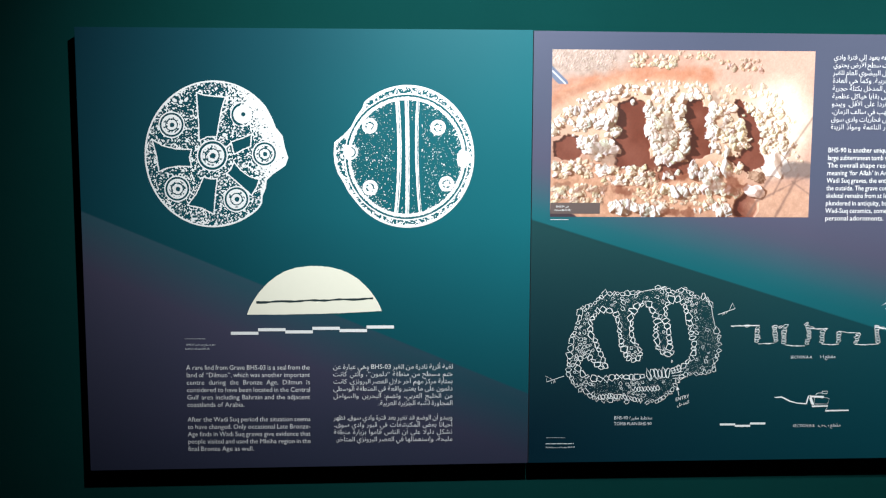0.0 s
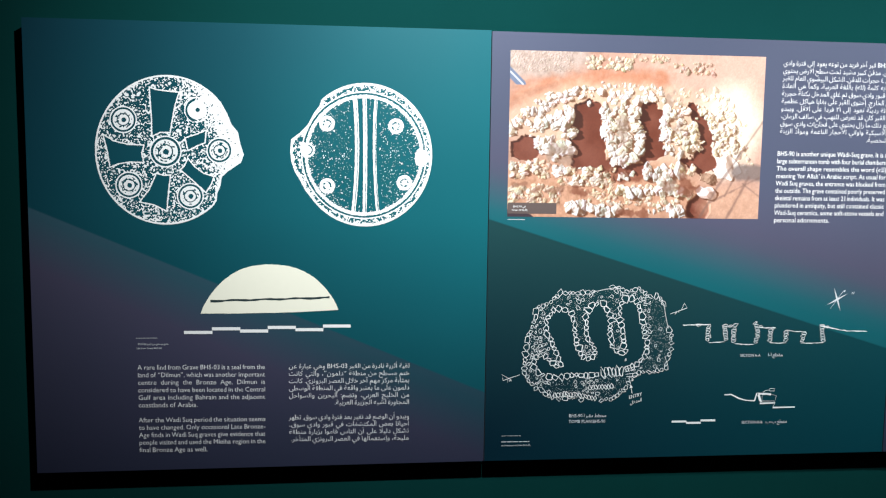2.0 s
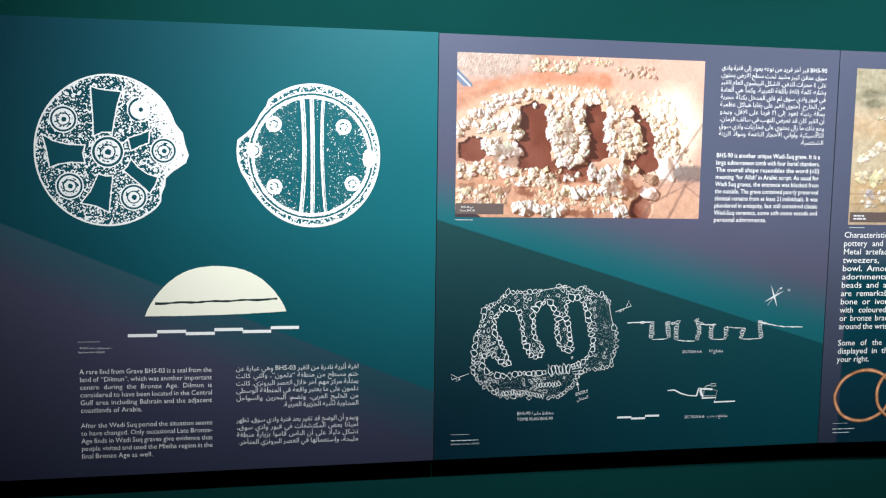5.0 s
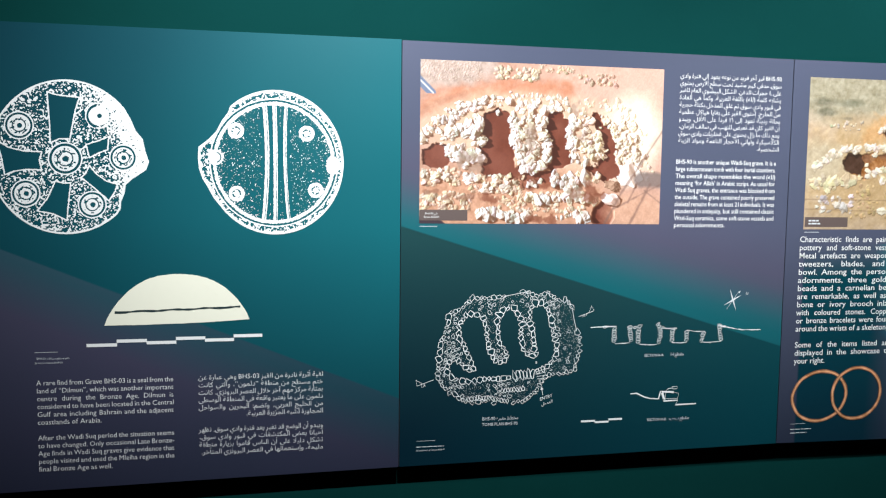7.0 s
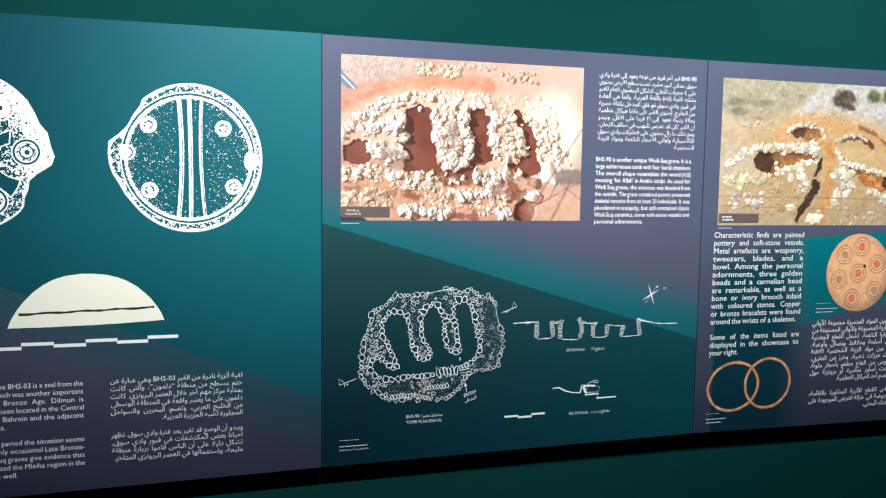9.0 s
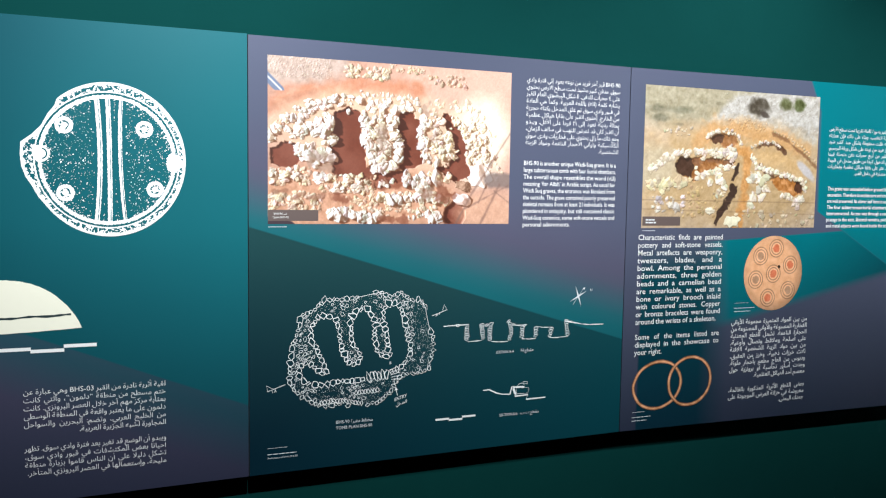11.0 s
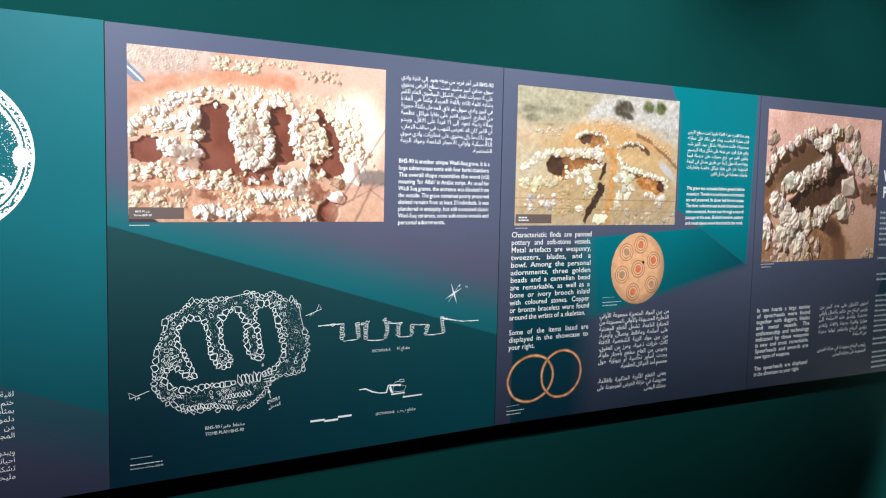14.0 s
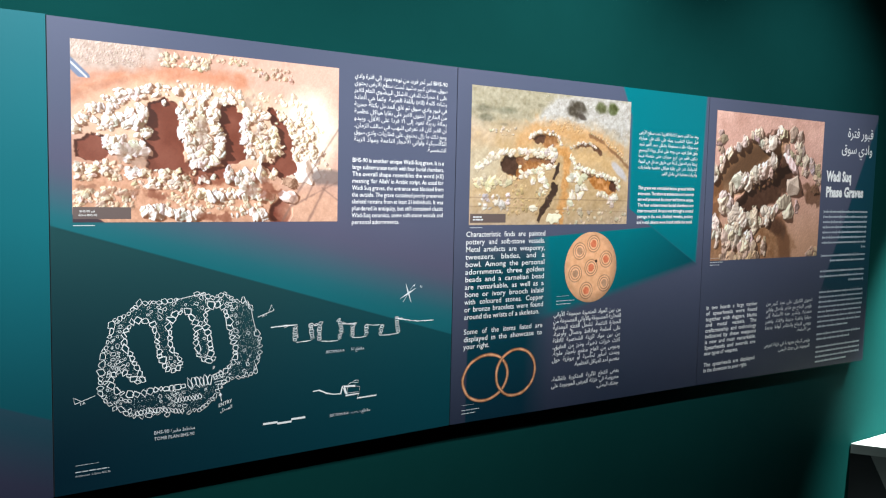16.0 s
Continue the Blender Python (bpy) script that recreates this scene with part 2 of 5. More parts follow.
# ---- text: words laid out line by line ----
TEXTS = []
FORMS = {}
code = 0xFE80
for ch, n in zip("ءآأؤإئابةتثجحخدذرزسشصضطظعغفقكلمنهوىي", (1, 2, 2, 2, 2, 4, 2, 4, 2, 4, 4, 4, 4, 4, 2, 2, 2, 2, 4, 4, 4, 4, 4, 4, 4, 4, 4, 4, 4, 4, 4, 4, 4, 2, 2, 4)):
    FORMS[ch] = (code, n)
    code += n
LAM_ALEF = {"آ": 0xFEF5, "أ": 0xFEF7, "إ": 0xFEF9, "ا": 0xFEFB}


def shape(word):
    """An Arabic word in joined letter forms, in drawing order."""
    if not any(c in FORMS for c in word):
        return word
    out, joined, i = [], False, 0
    while i < len(word):
        c = word[i]
        if c not in FORMS:
            out.append({"(": ")", ")": "("}.get(c, c))
            joined = False
        elif c == "ل" and i + 1 < len(word) and word[i + 1] in LAM_ALEF:
            out.append(chr(LAM_ALEF[word[i + 1]] + joined))
            joined, i = False, i + 1
        else:
            base, n = FORMS[c]
            nxt = word[i + 1] if i + 1 < len(word) else ""
            on = n == 4 and nxt in FORMS and FORMS[nxt][1] > 1
            out.append(chr(base + (2 if on else 0) + (1 if joined and n > 1 else 0)) if n == 4 else chr(base + (1 if joined and n == 2 else 0)))
            joined = on
        i += 1
    return "".join(reversed(out))


def text_block(name, parent, lines, x0, x1, top, pitch, size, material=None, rtl=False, layer=-0.0026, weight=0.0, align="justify", label="", tall=1.0, slope=0.0):
    """Lines of print between x0 and x1, the first one's baseline at top; a line that ends a paragraph is not spread."""
    while "" in lines:
        k = lines.index("")
        text_block(name, parent, lines[:k], x0, x1, top, pitch, size, material, rtl, layer, weight, align, label, tall, slope)
        lines, top = lines[k + 1 :], top - pitch * (k + 1)
    TEXTS.append(dict(name=name, parent=parent, lines=lines, x0=x0, x1=x1, top=top, pitch=pitch, size=size, material=material or INK, rtl=rtl, layer=layer, weight=weight, align=align, label=label, tall=tall, slope=slope))


def set_texts():
    curves = {}
    for job in TEXTS:
        for ln in job["lines"]:
            for w in ln.split():
                key = (w, job["weight"])
                if key not in curves:
                    c = bpy.data.curves.new("word", "FONT")
                    c.body, c.resolution_u, c.offset = shape(w), 2, job["weight"]
                    curves[key] = new("word", c)
    dg = bpy.context.evaluated_depsgraph_get()
    words = {}
    for key, ob in curves.items():
        me = bpy.data.meshes.new_from_object(ob.evaluated_get(dg))
        co = np.empty(len(me.vertices) * 3, np.float32)
        me.vertices.foreach_get("co", co)
        co = co.reshape(-1, 3)
        words[key] = (co[:, :2].copy(), [tuple(p.vertices) for p in me.polygons], float(co[:, 0].max()) if len(co) else 0.3)
        data = ob.data
        bpy.data.objects.remove(ob)
        bpy.data.curves.remove(data)
        bpy.data.meshes.remove(me)
    words_for = {"english_text": "white printed English paragraph", "arabic_text": "white printed Arabic paragraph", "english_title": "bold white English title", "arabic_title": "white Arabic title", "drawing_title": "small white drawing title", "caption": "tiny pale caption line"}
    for job in TEXTS:
        ink = Ink()
        z = job["top"]
        wide = job["x1"] - job["x0"]
        lines = job["lines"]
        for i, ln in enumerate(lines):
            got = [words[(w, job["weight"])] for w in ln.split()]
            if got:
                s = job["size"]
                total = sum(g[2] for g in got) * s
                gaps = len(got) - 1
                ends = i + 1 == len(lines) or not lines[i + 1].split()
                gap = 0.28 * s
                sx = s
                if total + gaps * gap > wide:
                    sx = s * wide / (total + gaps * gap)
                    gap *= sx / s
                elif job["align"] == "justify" and not ends and gaps:
                    gap = (wide - total) / gaps
                    if gap > 0.75 * s:
                        grow = min(1.22, (wide - gaps * 0.6 * s) / total)
                        sx = s * max(1.0, grow)
                        gap = (wide - total * sx / s) / gaps
                run = sum(g[2] for g in got) * sx + gaps * gap
                x = job["x1"] if job["rtl"] else job["x0"]
                if job["align"] == "centre":
                    x = (job["x0"] + job["x1"]) / 2 + (run / 2 if job["rtl"] else -run / 2)
                for co, faces, w in got:
                    if job["rtl"]:
                        x -= w * sx
                    k = len(ink.v)
                    ink.v += [(x + float(p[0]) * sx, job["layer"], z + float(p[1]) * s * job["tall"] + job["slope"] * (x + float(p[0]) * sx - job["x0"])) for p in co]
                    ink.f += [tuple(k + a for a in f) for f in faces]
                    x += -gap if job["rtl"] else w * sx + gap
            z -= job["pitch"]
        ink.make(job["name"], job["material"], job["parent"], job["label"] or words_for.get(job["name"], ""))


# ---- the gallery: closed and dark ----


def slab(name, label, category, material, *b):
    return tagged(finish(name, box(bmesh.new(), *b), material), label, category, kind="structure")


BACK = 0.055
slab("wall_north", "dark green painted exhibit wall behind the panels", "wall", WALL, -3.2, 9.2, BACK, BACK + 0.2, 0, 3.1)
slab("wall_south", "dark painted gallery wall behind the viewer", "wall", DARK, -3.2, 9.2, -5.7, -5.5, 0, 3.1)
slab("wall_west", "dark painted gallery end wall", "wall", DARK, -3.4, -3.2, -5.7, BACK + 0.2, 0, 3.1)
slab("wall_east", "dark painted gallery end wall", "wall", DARK, 9.2, 9.4, -5.7, BACK + 0.2, 0, 3.1)
slab("floor", "dark gallery carpet floor", "floor", FLOOR, -3.4, 9.4, -5.7, BACK + 0.2, -0.1, 0)
slab("ceiling", "dark painted gallery ceiling", "ceiling", DARK, -3.4, 9.4, -5.7, BACK + 0.2, 3.1, 3.2)

# ---- the four panels ----
LOW = 0.83


def info_panel(x0, left, right, lows, tops, design, name, label, navy_falloff=0.95):
    """A printed sheet on a board; its own origin is the corner from which the design is laid out."""
    thing = tagged(new("information_panel"), label, "panel", "row of information panels on the wall")
    thing.location = (x0, 0, LOW)

    def plate(gap, y0, y1, bevel):
        bm = box(bmesh.new(), left + gap, right - gap, y0, y1, 0, 1.2)
        for v in bm.verts:
            k = 0 if v.co.x < (left + right) / 2 else 1
            v.co.z = tops[k] if v.co.z > 0.6 else lows[k]
        bmesh.ops.bevel(bm, geom=list(bm.edges), offset=bevel, segments=2, affect="EDGES", profile=0.7)
        return bm

    part("backing_board", plate(0.0006, 0.0, BACK, 0.0012), EDGE, thing, "dark edged backing board")
    part("printed_sheet", plate(0.0012, -0.0018, -0.0001, 0.0006), print_material(name, design, navy_falloff), thing)
    return thing


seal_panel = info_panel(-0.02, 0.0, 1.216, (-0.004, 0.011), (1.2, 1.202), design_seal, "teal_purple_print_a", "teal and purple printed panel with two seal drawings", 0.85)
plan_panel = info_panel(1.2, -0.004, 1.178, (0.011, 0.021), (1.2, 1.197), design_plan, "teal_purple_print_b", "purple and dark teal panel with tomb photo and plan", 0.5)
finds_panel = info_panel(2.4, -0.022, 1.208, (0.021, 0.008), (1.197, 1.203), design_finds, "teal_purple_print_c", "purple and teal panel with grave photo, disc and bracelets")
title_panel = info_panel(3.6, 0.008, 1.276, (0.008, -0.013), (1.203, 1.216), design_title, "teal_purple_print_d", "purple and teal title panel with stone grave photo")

L1, L2, L3 = -0.0022, -0.0026, -0.0030


def tiny_bars(parent, x, z, w, h, layer=-0.0026):
    """A line of print too small to read."""
    ink = Ink()
    end = x + w
    while x < end - 0.002:
        n = min(random.uniform(0.008, 0.02), end - x)
        ink.poly([(x, z), (x + n, z), (x + n, z + h), (x, z + h)], layer)
        x += n + 0.0022
    ink.make("caption", SOFT_INK, parent, "tiny pale caption line")


def caption(parent, x, z, w, lines, size=0.0062, rule=True):
    """A hair rule with two tiny lines of caption."""
    ink = Ink()
    if rule:
        ink.poly([(x, z), (x + w, z), (x + w, z + 0.0009), (x, z + 0.0009)], L2)
        ink.make("caption_rule", SOFT_INK, parent)
    zz = z - 0.018
    for k, (line, rtl) in enumerate(((lines[0], True), (lines[1], False))):
        if line:
            text_block("caption", parent, [line], x, x + w * 1.5, zz - 0.0115 * k, 0.01, size * (1.15 - 0.05 * k), SOFT_INK, rtl=rtl)
        else:
            tiny_bars(parent, x, zz - 0.0115 * k, w * (1.45 - 0.3 * k), size * 0.36)


# ---- panel with the seal drawings (x from its left edge) ----
OX = 0.02


def arc(cx, cy, rx, ry, a0, a1, n):
    return [(cx + rx * math.cos(radians(a0 + (a1 - a0) * k / n)), cy - ry * math.sin(radians(a0 + (a1 - a0) * k / n))) for k in range(n + 1)]


def seal_front(parent):
    d = Drawing(740, 830, 2.0, 11)
    worn = [(610, 190), (642, 245), (672, 300), (705, 340), (718, 400), (725, 450), (716, 487), (680, 510), (650, 530), (625, 562), (620, 604), (603, 645), (598, 680), (586, 700)]
    outline = [(u + 5 * math.sin(v * 0.31), v) for u, v in worn] + arc(350, 431, 347, 369, -50, -319, 60)
    arms = (
        [(265, 118), (300, 130), (350, 137), (412, 142), (392, 205), (380, 270), (368, 342), (320, 342), (277, 362), (276, 280), (270, 190)],
        [(38, 352), (90, 385), (160, 402), (240, 405), (228, 445), (238, 492), (170, 490), (110, 500), (72, 517), (60, 440)],
        [(300, 545), (335, 556), (370, 553), (362, 620), (355, 690), (352, 737), (290, 705), (216, 690), (262, 630)],
        [(455, 470), (490, 512), (535, 545), (586, 560), (572, 600), (546, 642), (490, 590), (418, 528), (440, 505)],
        [(440, 368), (500, 348), (546, 328), (543, 360), (540, 392), (500, 408), (456, 432), (448, 400)],
    )
    edge = d.within(outline)
    turn = np.degrees(np.arctan2(431 - d.v, d.u - 350))
    rough = d.grain(5.4)
    # worms and blots of stipple, closing up to white along the worn edge
    worn_here = np.clip((62 - np.abs(turn - 22)) / 30, 0, 1) * np.clip((120 - edge + 30 * d.grain(34)) / 60, 0, 1)
    rim = np.clip((22 - edge) / 22, 0, 1)
    d.add(np.minimum(edge, 6 * (0.85 * rough + 0.35 * d.grain(10) - 0.20 + 0.2 * rim + 0.80 * worn_here)))
    for a in arms:
        inside_arm = d.within(a)
        d.cut(inside_arm + 3)
        d.add(np.minimum(edge, 3.4 + 1.2 * rough - np.abs(inside_arm)))
    d.add(np.minimum(edge + 4, 5.6 + 2 * rough - np.abs(edge)))
    fine = d.grain(7)
    for k, (u, v, r) in enumerate(((345, 437, 76), (138, 280, 64), (165, 605, 64), (468, 660, 64), (612, 430, 62), (500, 228, 60))):
        shade = 1.0 if k < 5 else 0.25
        d.cut(np.minimum(d.disc(u, v, r + 2), 4 if k < 5 else np.where(d.u < u - 8, 4, -4)))
        d.add(d.band(u, v, r, 6.5 + fine))
        d.add(np.minimum(d.disc(u, v, r * 0.80), 5 * (0.42 - 0.5 * shade * (fine > 0.15) * (d.disc(u, v, r * 0.68) > 0) - 0.1 * fine)))
        d.cut(d.band(u, v, r * 0.46, 5.5) * (k < 5) - 9 * (k == 5))
        d.add(d.band(u + 3, v + 1, r * 0.29, 11))
        d.cut(d.disc(u + 3, v + 1, r * 0.18))
    d.cut(np.minimum(d.band(500, 232, 53, 9), (488 - d.u) * 0.2))
    d.make(lambda u, v: (0.1799 + 0.0005214 * u - 0.0000097 * v, 1.09206 + 0.0000052 * u - 0.000525 * v), "seal_drawing", INK, parent, "white stippled drawing of a round seal with a cross")


def seal_back(parent):
    d = Drawing(740, 820, 1.8, 23)
    notch = [(180, 176), (170, 206), (140, 246), (112, 300), (72, 342), (28, 376), (24, 430), (28, 480), (44, 530), (68, 570), (94, 622)]
    outline = notch + arc(392, 450, 333, 356, 217, 488, 70)
    whole = d.within(outline)
    ring_in = 1 - np.hypot((d.u - 388) / 297, (d.v - 452) / 303)
    inner = ring_in * 300
    fine, blot = d.grain(5.6), d.grain(13)
    # stippled rim between two lines
    d.add(np.minimum(np.minimum(whole, -inner - 12), 6 * (0.8 * fine + 0.35 * blot - 0.12 + 0.9 * np.clip(1 - whole / 16, 0, 1))))
    d.add(np.minimum(whole + 5, 6.2 + 1.8 * fine - np.abs(whole)))
    d.add(np.minimum(whole, 8.5 + 3 * fine - np.abs(inner - 7)))
    d.add(np.minimum(whole, 3.6 + 1.2 * fine - np.abs(inner + 15)))
    # fine dots over the field, thicker towards its edge
    dots = d.grain(4.0)
    d.add(np.minimum(np.minimum(inner - 8, whole - 8), 5 * (dots - 0.66 + 0.55 * np.clip(1 - inner / 34, 0, 1) + 0.10 * blot)))
    for top, mid, low, w in ((341, 351, 332, 21), (389, 392, 389, 20), (446, 439, 456, 16)):
        path = [(low + (top - low) * (1 - t) + 4 * t * (1 - t) * (mid - (top + low) / 2), 168 + 572 * t) for t in [k / 16 for k in range(17)]]
        off = d.distance(path, False)
        d.cut(np.minimum(24 - off, inner - 16))
        d.add(np.minimum(w / 2 + 1.5 * fine - off, inner + 2))
        slit = [(p[0] + 3.5, p[1]) for p in path]
        d.cut(np.minimum(1.5 + 0.8 * blot - d.distance(slit, False), inner - 14))
    for u, v in ((202, 293), (546, 303), (202, 605), (590, 588)):
        d.add(d.disc(u, v, 39 + 2 * fine))
        d.cut(np.minimum(d.band(u, v, 18, 9), 5 * (fine + 0.25 * blot + 0.05)))
    d.add(np.minimum(d.disc(104, 425, 38 + 4 * fine), whole + 3))
    d.cut(np.minimum(d.band(104, 425, 24, 6), (d.u - 108) * 0.3))
    d.add(np.minimum(36 + 5 * fine - np.hypot(d.u - 678, (d.v - 460) * 0.8), whole + 3))
    d.make(lambda u, v: (0.66886 + 0.0005333 * u + 0.0000019 * v, 1.09974 + 0.0000057 * u - 0.0005306 * v), "seal_drawing", INK, parent, "white line drawing of a seal back with three bands")


def dome(parent):
    ink = Ink()
    x0, x1, z0, top = 0.420 + OX, 0.788 + OX, 0.432, 0.571
    n = 60
    pts = []
    for i in range(n + 1):
        t = i / n
        h = (1 - abs(2 * t - 1) ** 2.1) ** 0.78
        pts.append((x0 + (x1 - x0) * t, z0 + 0.008 * t + 0.003 * math.sin(t * 9) + (top - z0 - 0.006) * h + 0.0012 * random.random()))
    base = [(x1 - (x1 - x0) * i / 30, z0 + 0.010 * (1 - i / 30) - 0.003 * math.sin(math.pi * i / 30) + 0.001 * random.random()) for i in range(31)]
    ink.poly(pts + base, L2)
    ink.make("seal_profile", CREAM, parent, "cream filled side profile of the seal")
    line = Ink()
    line.ribbon([(0.446 + OX + 0.318 * i / 24, 0.467 + 0.010 * i / 24 - 0.001 * math.sin(i)) for i in range(25)], 0.0052, L3, False, 0.35)
    line.make("profile_groove", BLACK_INK, parent)


def scale_bar(parent, x0, z0, step, n, w, drop, tilt=0.0):
    for i in range(n):
        ink = Ink()
        z = z0 + (drop if i % 2 else 0.0) + tilt * i
        ink.poly([(x0 + i * step, z), (x0 + (i + 1) * step + 0.001, z), (x0 + (i + 1) * step + 0.001, z + w), (x0 + i * step, z + w)], L2)
        ink.make("scale_bar", INK, parent, "white step of a scale bar")


seal_front(seal_panel)
seal_back(seal_panel)
dome(seal_panel)
scale_bar(seal_panel, 0.375 + OX, 0.377, 0.0742, 6, 0.0085, 0.008, 0.0018)
caption(seal_panel, 0.249 + OX, 0.3655, 0.056, ("ختم مسطح من القبر BHS-03", "Seal from Grave BHS-03"))
text_block("english_text", seal_panel, ["A rare find from Grave BHS-03 is a seal from the", "land of “Dilmun”, which was another important", "centre during the Bronze Age. Dilmun is", "considered to have been located in the Central", "Gulf area including Bahrain and the adjacent", "coastlands of Arabia.", "", "After the Wadi Suq period the situation seems", "to have changed. Only occasional Late Bronze-", "Age finds in Wadi Suq graves give evidence that", "people visited and used the Mleiha region in the", "final Bronze Age as well."], 0.251 + OX, 0.589 + OX, 0.2795, 0.0208, 0.0188, weight=-0.006)
text_block("arabic_text", seal_panel, ["لقية أثرية نادرة من القبر BHS-03 وهي عبارة عن", "ختم مسطح من منطقة “دلمون”، والتي كانت", "بمثابة مركز مهم آخر خلال العصر البرونزي. كانت", "دلمون على ما يعتبر واقعة في المنطقة الوسطى", "من الخليج العربي، وتضم: البحرين والسواحل", "المجاورة لشبه الجزيرة العربية.", "", "ويبدو أن الوضع قد تغير بعد فترة وادي سوق. تظهر", "أحيانا بعض المكتشفات في قبور وادي سوق،", "تشكل دليلا على أن الناس قاموا بزيارة منطقة", "مليحة، وإستعمالها في العصر البرونزي المتأخر."], 0.653 + OX, 0.983 + OX, 0.281, 0.0205, 0.0185, rtl=True, weight=-0.006)

# ---- panel with the tomb plan ----


def pebble(ink, x, z, r, a, squash, w, y):
    n = random.randint(4, 6)
    pts = []
    for i in range(n):
        t = i * 6.2832 / n + random.uniform(-0.4, 0.4)
        rr = r * random.uniform(0.85, 1.25)
        u, v = rr * math.cos(t), rr * squash * math.sin(t)
        pts.append((x + u * math.cos(a) - v * math.sin(a), z + u * math.sin(a) + v * math.cos(a)))
    ink.ribbon(pts, 1.12 * w, y, True, 0.3)


def tomb_plan(parent):
    def spot_at(u, v):
        return (0.03604 + 0.0007794 * u + 0.0000098 * v, 0.57103 - 0.0000333 * u - 0.0007644 * v)

    outer = [(210, 97), (260, 97), (330, 86), (380, 74), (425, 64), (460, 86), (500, 64), (530, 92), (575, 95), (594, 122), (600, 160), (612, 210), (626, 250), (626, 282), (612, 320), (604, 360), (560, 380), (520, 376), (485, 396), (450, 452), (408, 486), (330, 490), (260, 484), (195, 492), (150, 464), (108, 438), (86, 395), (86, 340), (95, 290), (106, 240), (120, 200), (126, 155), (160, 145), (190, 118)]
    chambers = [(190, 170), (215, 163), (243, 172), (255, 210), (262, 250), (268, 290), (285, 325), (300, 345), (330, 345), (352, 325), (345, 290), (325, 260), (315, 220), (318, 175), (330, 145), (360, 135), (382, 165), (390, 200), (388, 240), (392, 280), (415, 310), (440, 320), (460, 305), (455, 260), (450, 215), (438, 170), (440, 130), (465, 112), (492, 125), (500, 165)]
    near = [(500, 165), (510, 210), (522, 250), (528, 290), (515, 320), (490, 345), (450, 365), (420, 372), (370, 385), (300, 390), (240, 395), (190, 400), (150, 395), (130, 375), (128, 350), (140, 335), (165, 345), (185, 370), (210, 380), (225, 365), (215, 330), (200, 300), (185, 260), (172, 235), (172, 195), (190, 170)]
    hollow = chambers + near[1:-1]
    ink = Ink()
    laid = []

    def stone(u, v, r, a, squash, w, room=0.82):
        if all((u - p) ** 2 + (v - q) ** 2 > (room * (r + s)) ** 2 for p, q, s in laid):
            laid.append((u, v, r * (0.5 + 0.5 * squash)))
            x, z = spot_at(u, v)
            pebble(ink, x, z, r * 0.00078, -a, squash, w, L2)

    def walled(u, v):
        return inside((u, v), outer) and not inside((u, v), hollow)

    # slabs and stepped rows along the near side
    for u in range(372, 452, 14):
        stone(u, 386 - 0.12 * (u - 372), random.uniform(16, 22), 1.45 + random.uniform(-0.3, 0.3), 0.40, 0.0019, 0.3)
    for u, v, a in along([(326, 444), (372, 440), (410, 436)], 11.5):
        stone(u, v, 9.5, 1.45, 0.62, 0.0019, 0.3)
    for u, v, a in along([(198, 478), (240, 470), (300, 476), (352, 486)], 11.5):
        stone(u, v, 9.5, 1.5 + random.uniform(-0.3, 0.3), 0.62, 0.0018, 0.3)
    # one file of stones round the chambers, another along the outer face
    ring_path = hollow + hollow[:1]
    for u, v, a in along(ring_path, 2.6):
        if v > 366 and 355 < u < 470:
            continue
        side = 1 if not inside((u + 7 * math.sin(a), v - 7 * math.cos(a)), hollow) else -1
        r = random.choice((9.0, 11.5, 13.5, 16.0))
        stone(u + side * r * 0.8 * math.sin(a), v - side * r * 0.8 * math.cos(a), r, a + random.choice((0, 0, 1.57)), random.uniform(0.65, 0.9), 0.0020)
    for u, v, a in along(outer + outer[:1], 3.0):
        if 528 < u and 120 < v < 215 or 330 < u < 400 and v < 100:
            continue
        stone(u + random.gauss(0, 2), v + random.gauss(0, 2), random.choice((7.5, 9.5, 11.5, 14.0)), a + random.choice((0, 0, 1.57)), random.uniform(0.6, 0.85), 0.0015)
    # looser stones filling the wall, thickest on the left and at the wall ends
    for k in range(2600):
        u, v = random.uniform(85, 630), random.uniform(62, 490)
        full = 1.0 if u < 175 else 0.75 if (270 < u < 350 and v > 285) or (500 < u < 545 and v < 260) else 0.2 if u < 470 and v < 150 else 0.04
        if random.random() < full and walled(u, v):
            stone(u, v, random.uniform(4.0, 9.5), random.random() * 3, 0.72, 0.0013, 0.9)
    for k in range(5600):
        u, v = random.uniform(85, 630), random.uniform(62, 490)
        if walled(u, v) and all((u - p) ** 2 + (v - q) ** 2 > (0.8 * s) ** 2 for p, q, s in laid):
            x, z = spot_at(u, v)
            ink.dot(x, z, random.uniform(0.0004, 0.0008), L2, 4)
    # broken outline where no stones stand, and the entry's steps
    for pts in (outer[8:12], outer[2:5]):
        ink.ribbon([spot_at(*p) for p in pts], 0.0012, L2, False, 0.4)
    for i in range(5):
        ink.ribbon([spot_at(452 + 2 * i, 362 + 9 * i), spot_at(486 + 5 * i, 348 + 11 * i)], 0.0013, L2)
    ink.make("tomb_plan_drawing", INK, parent, "white line plan of a stone tomb")


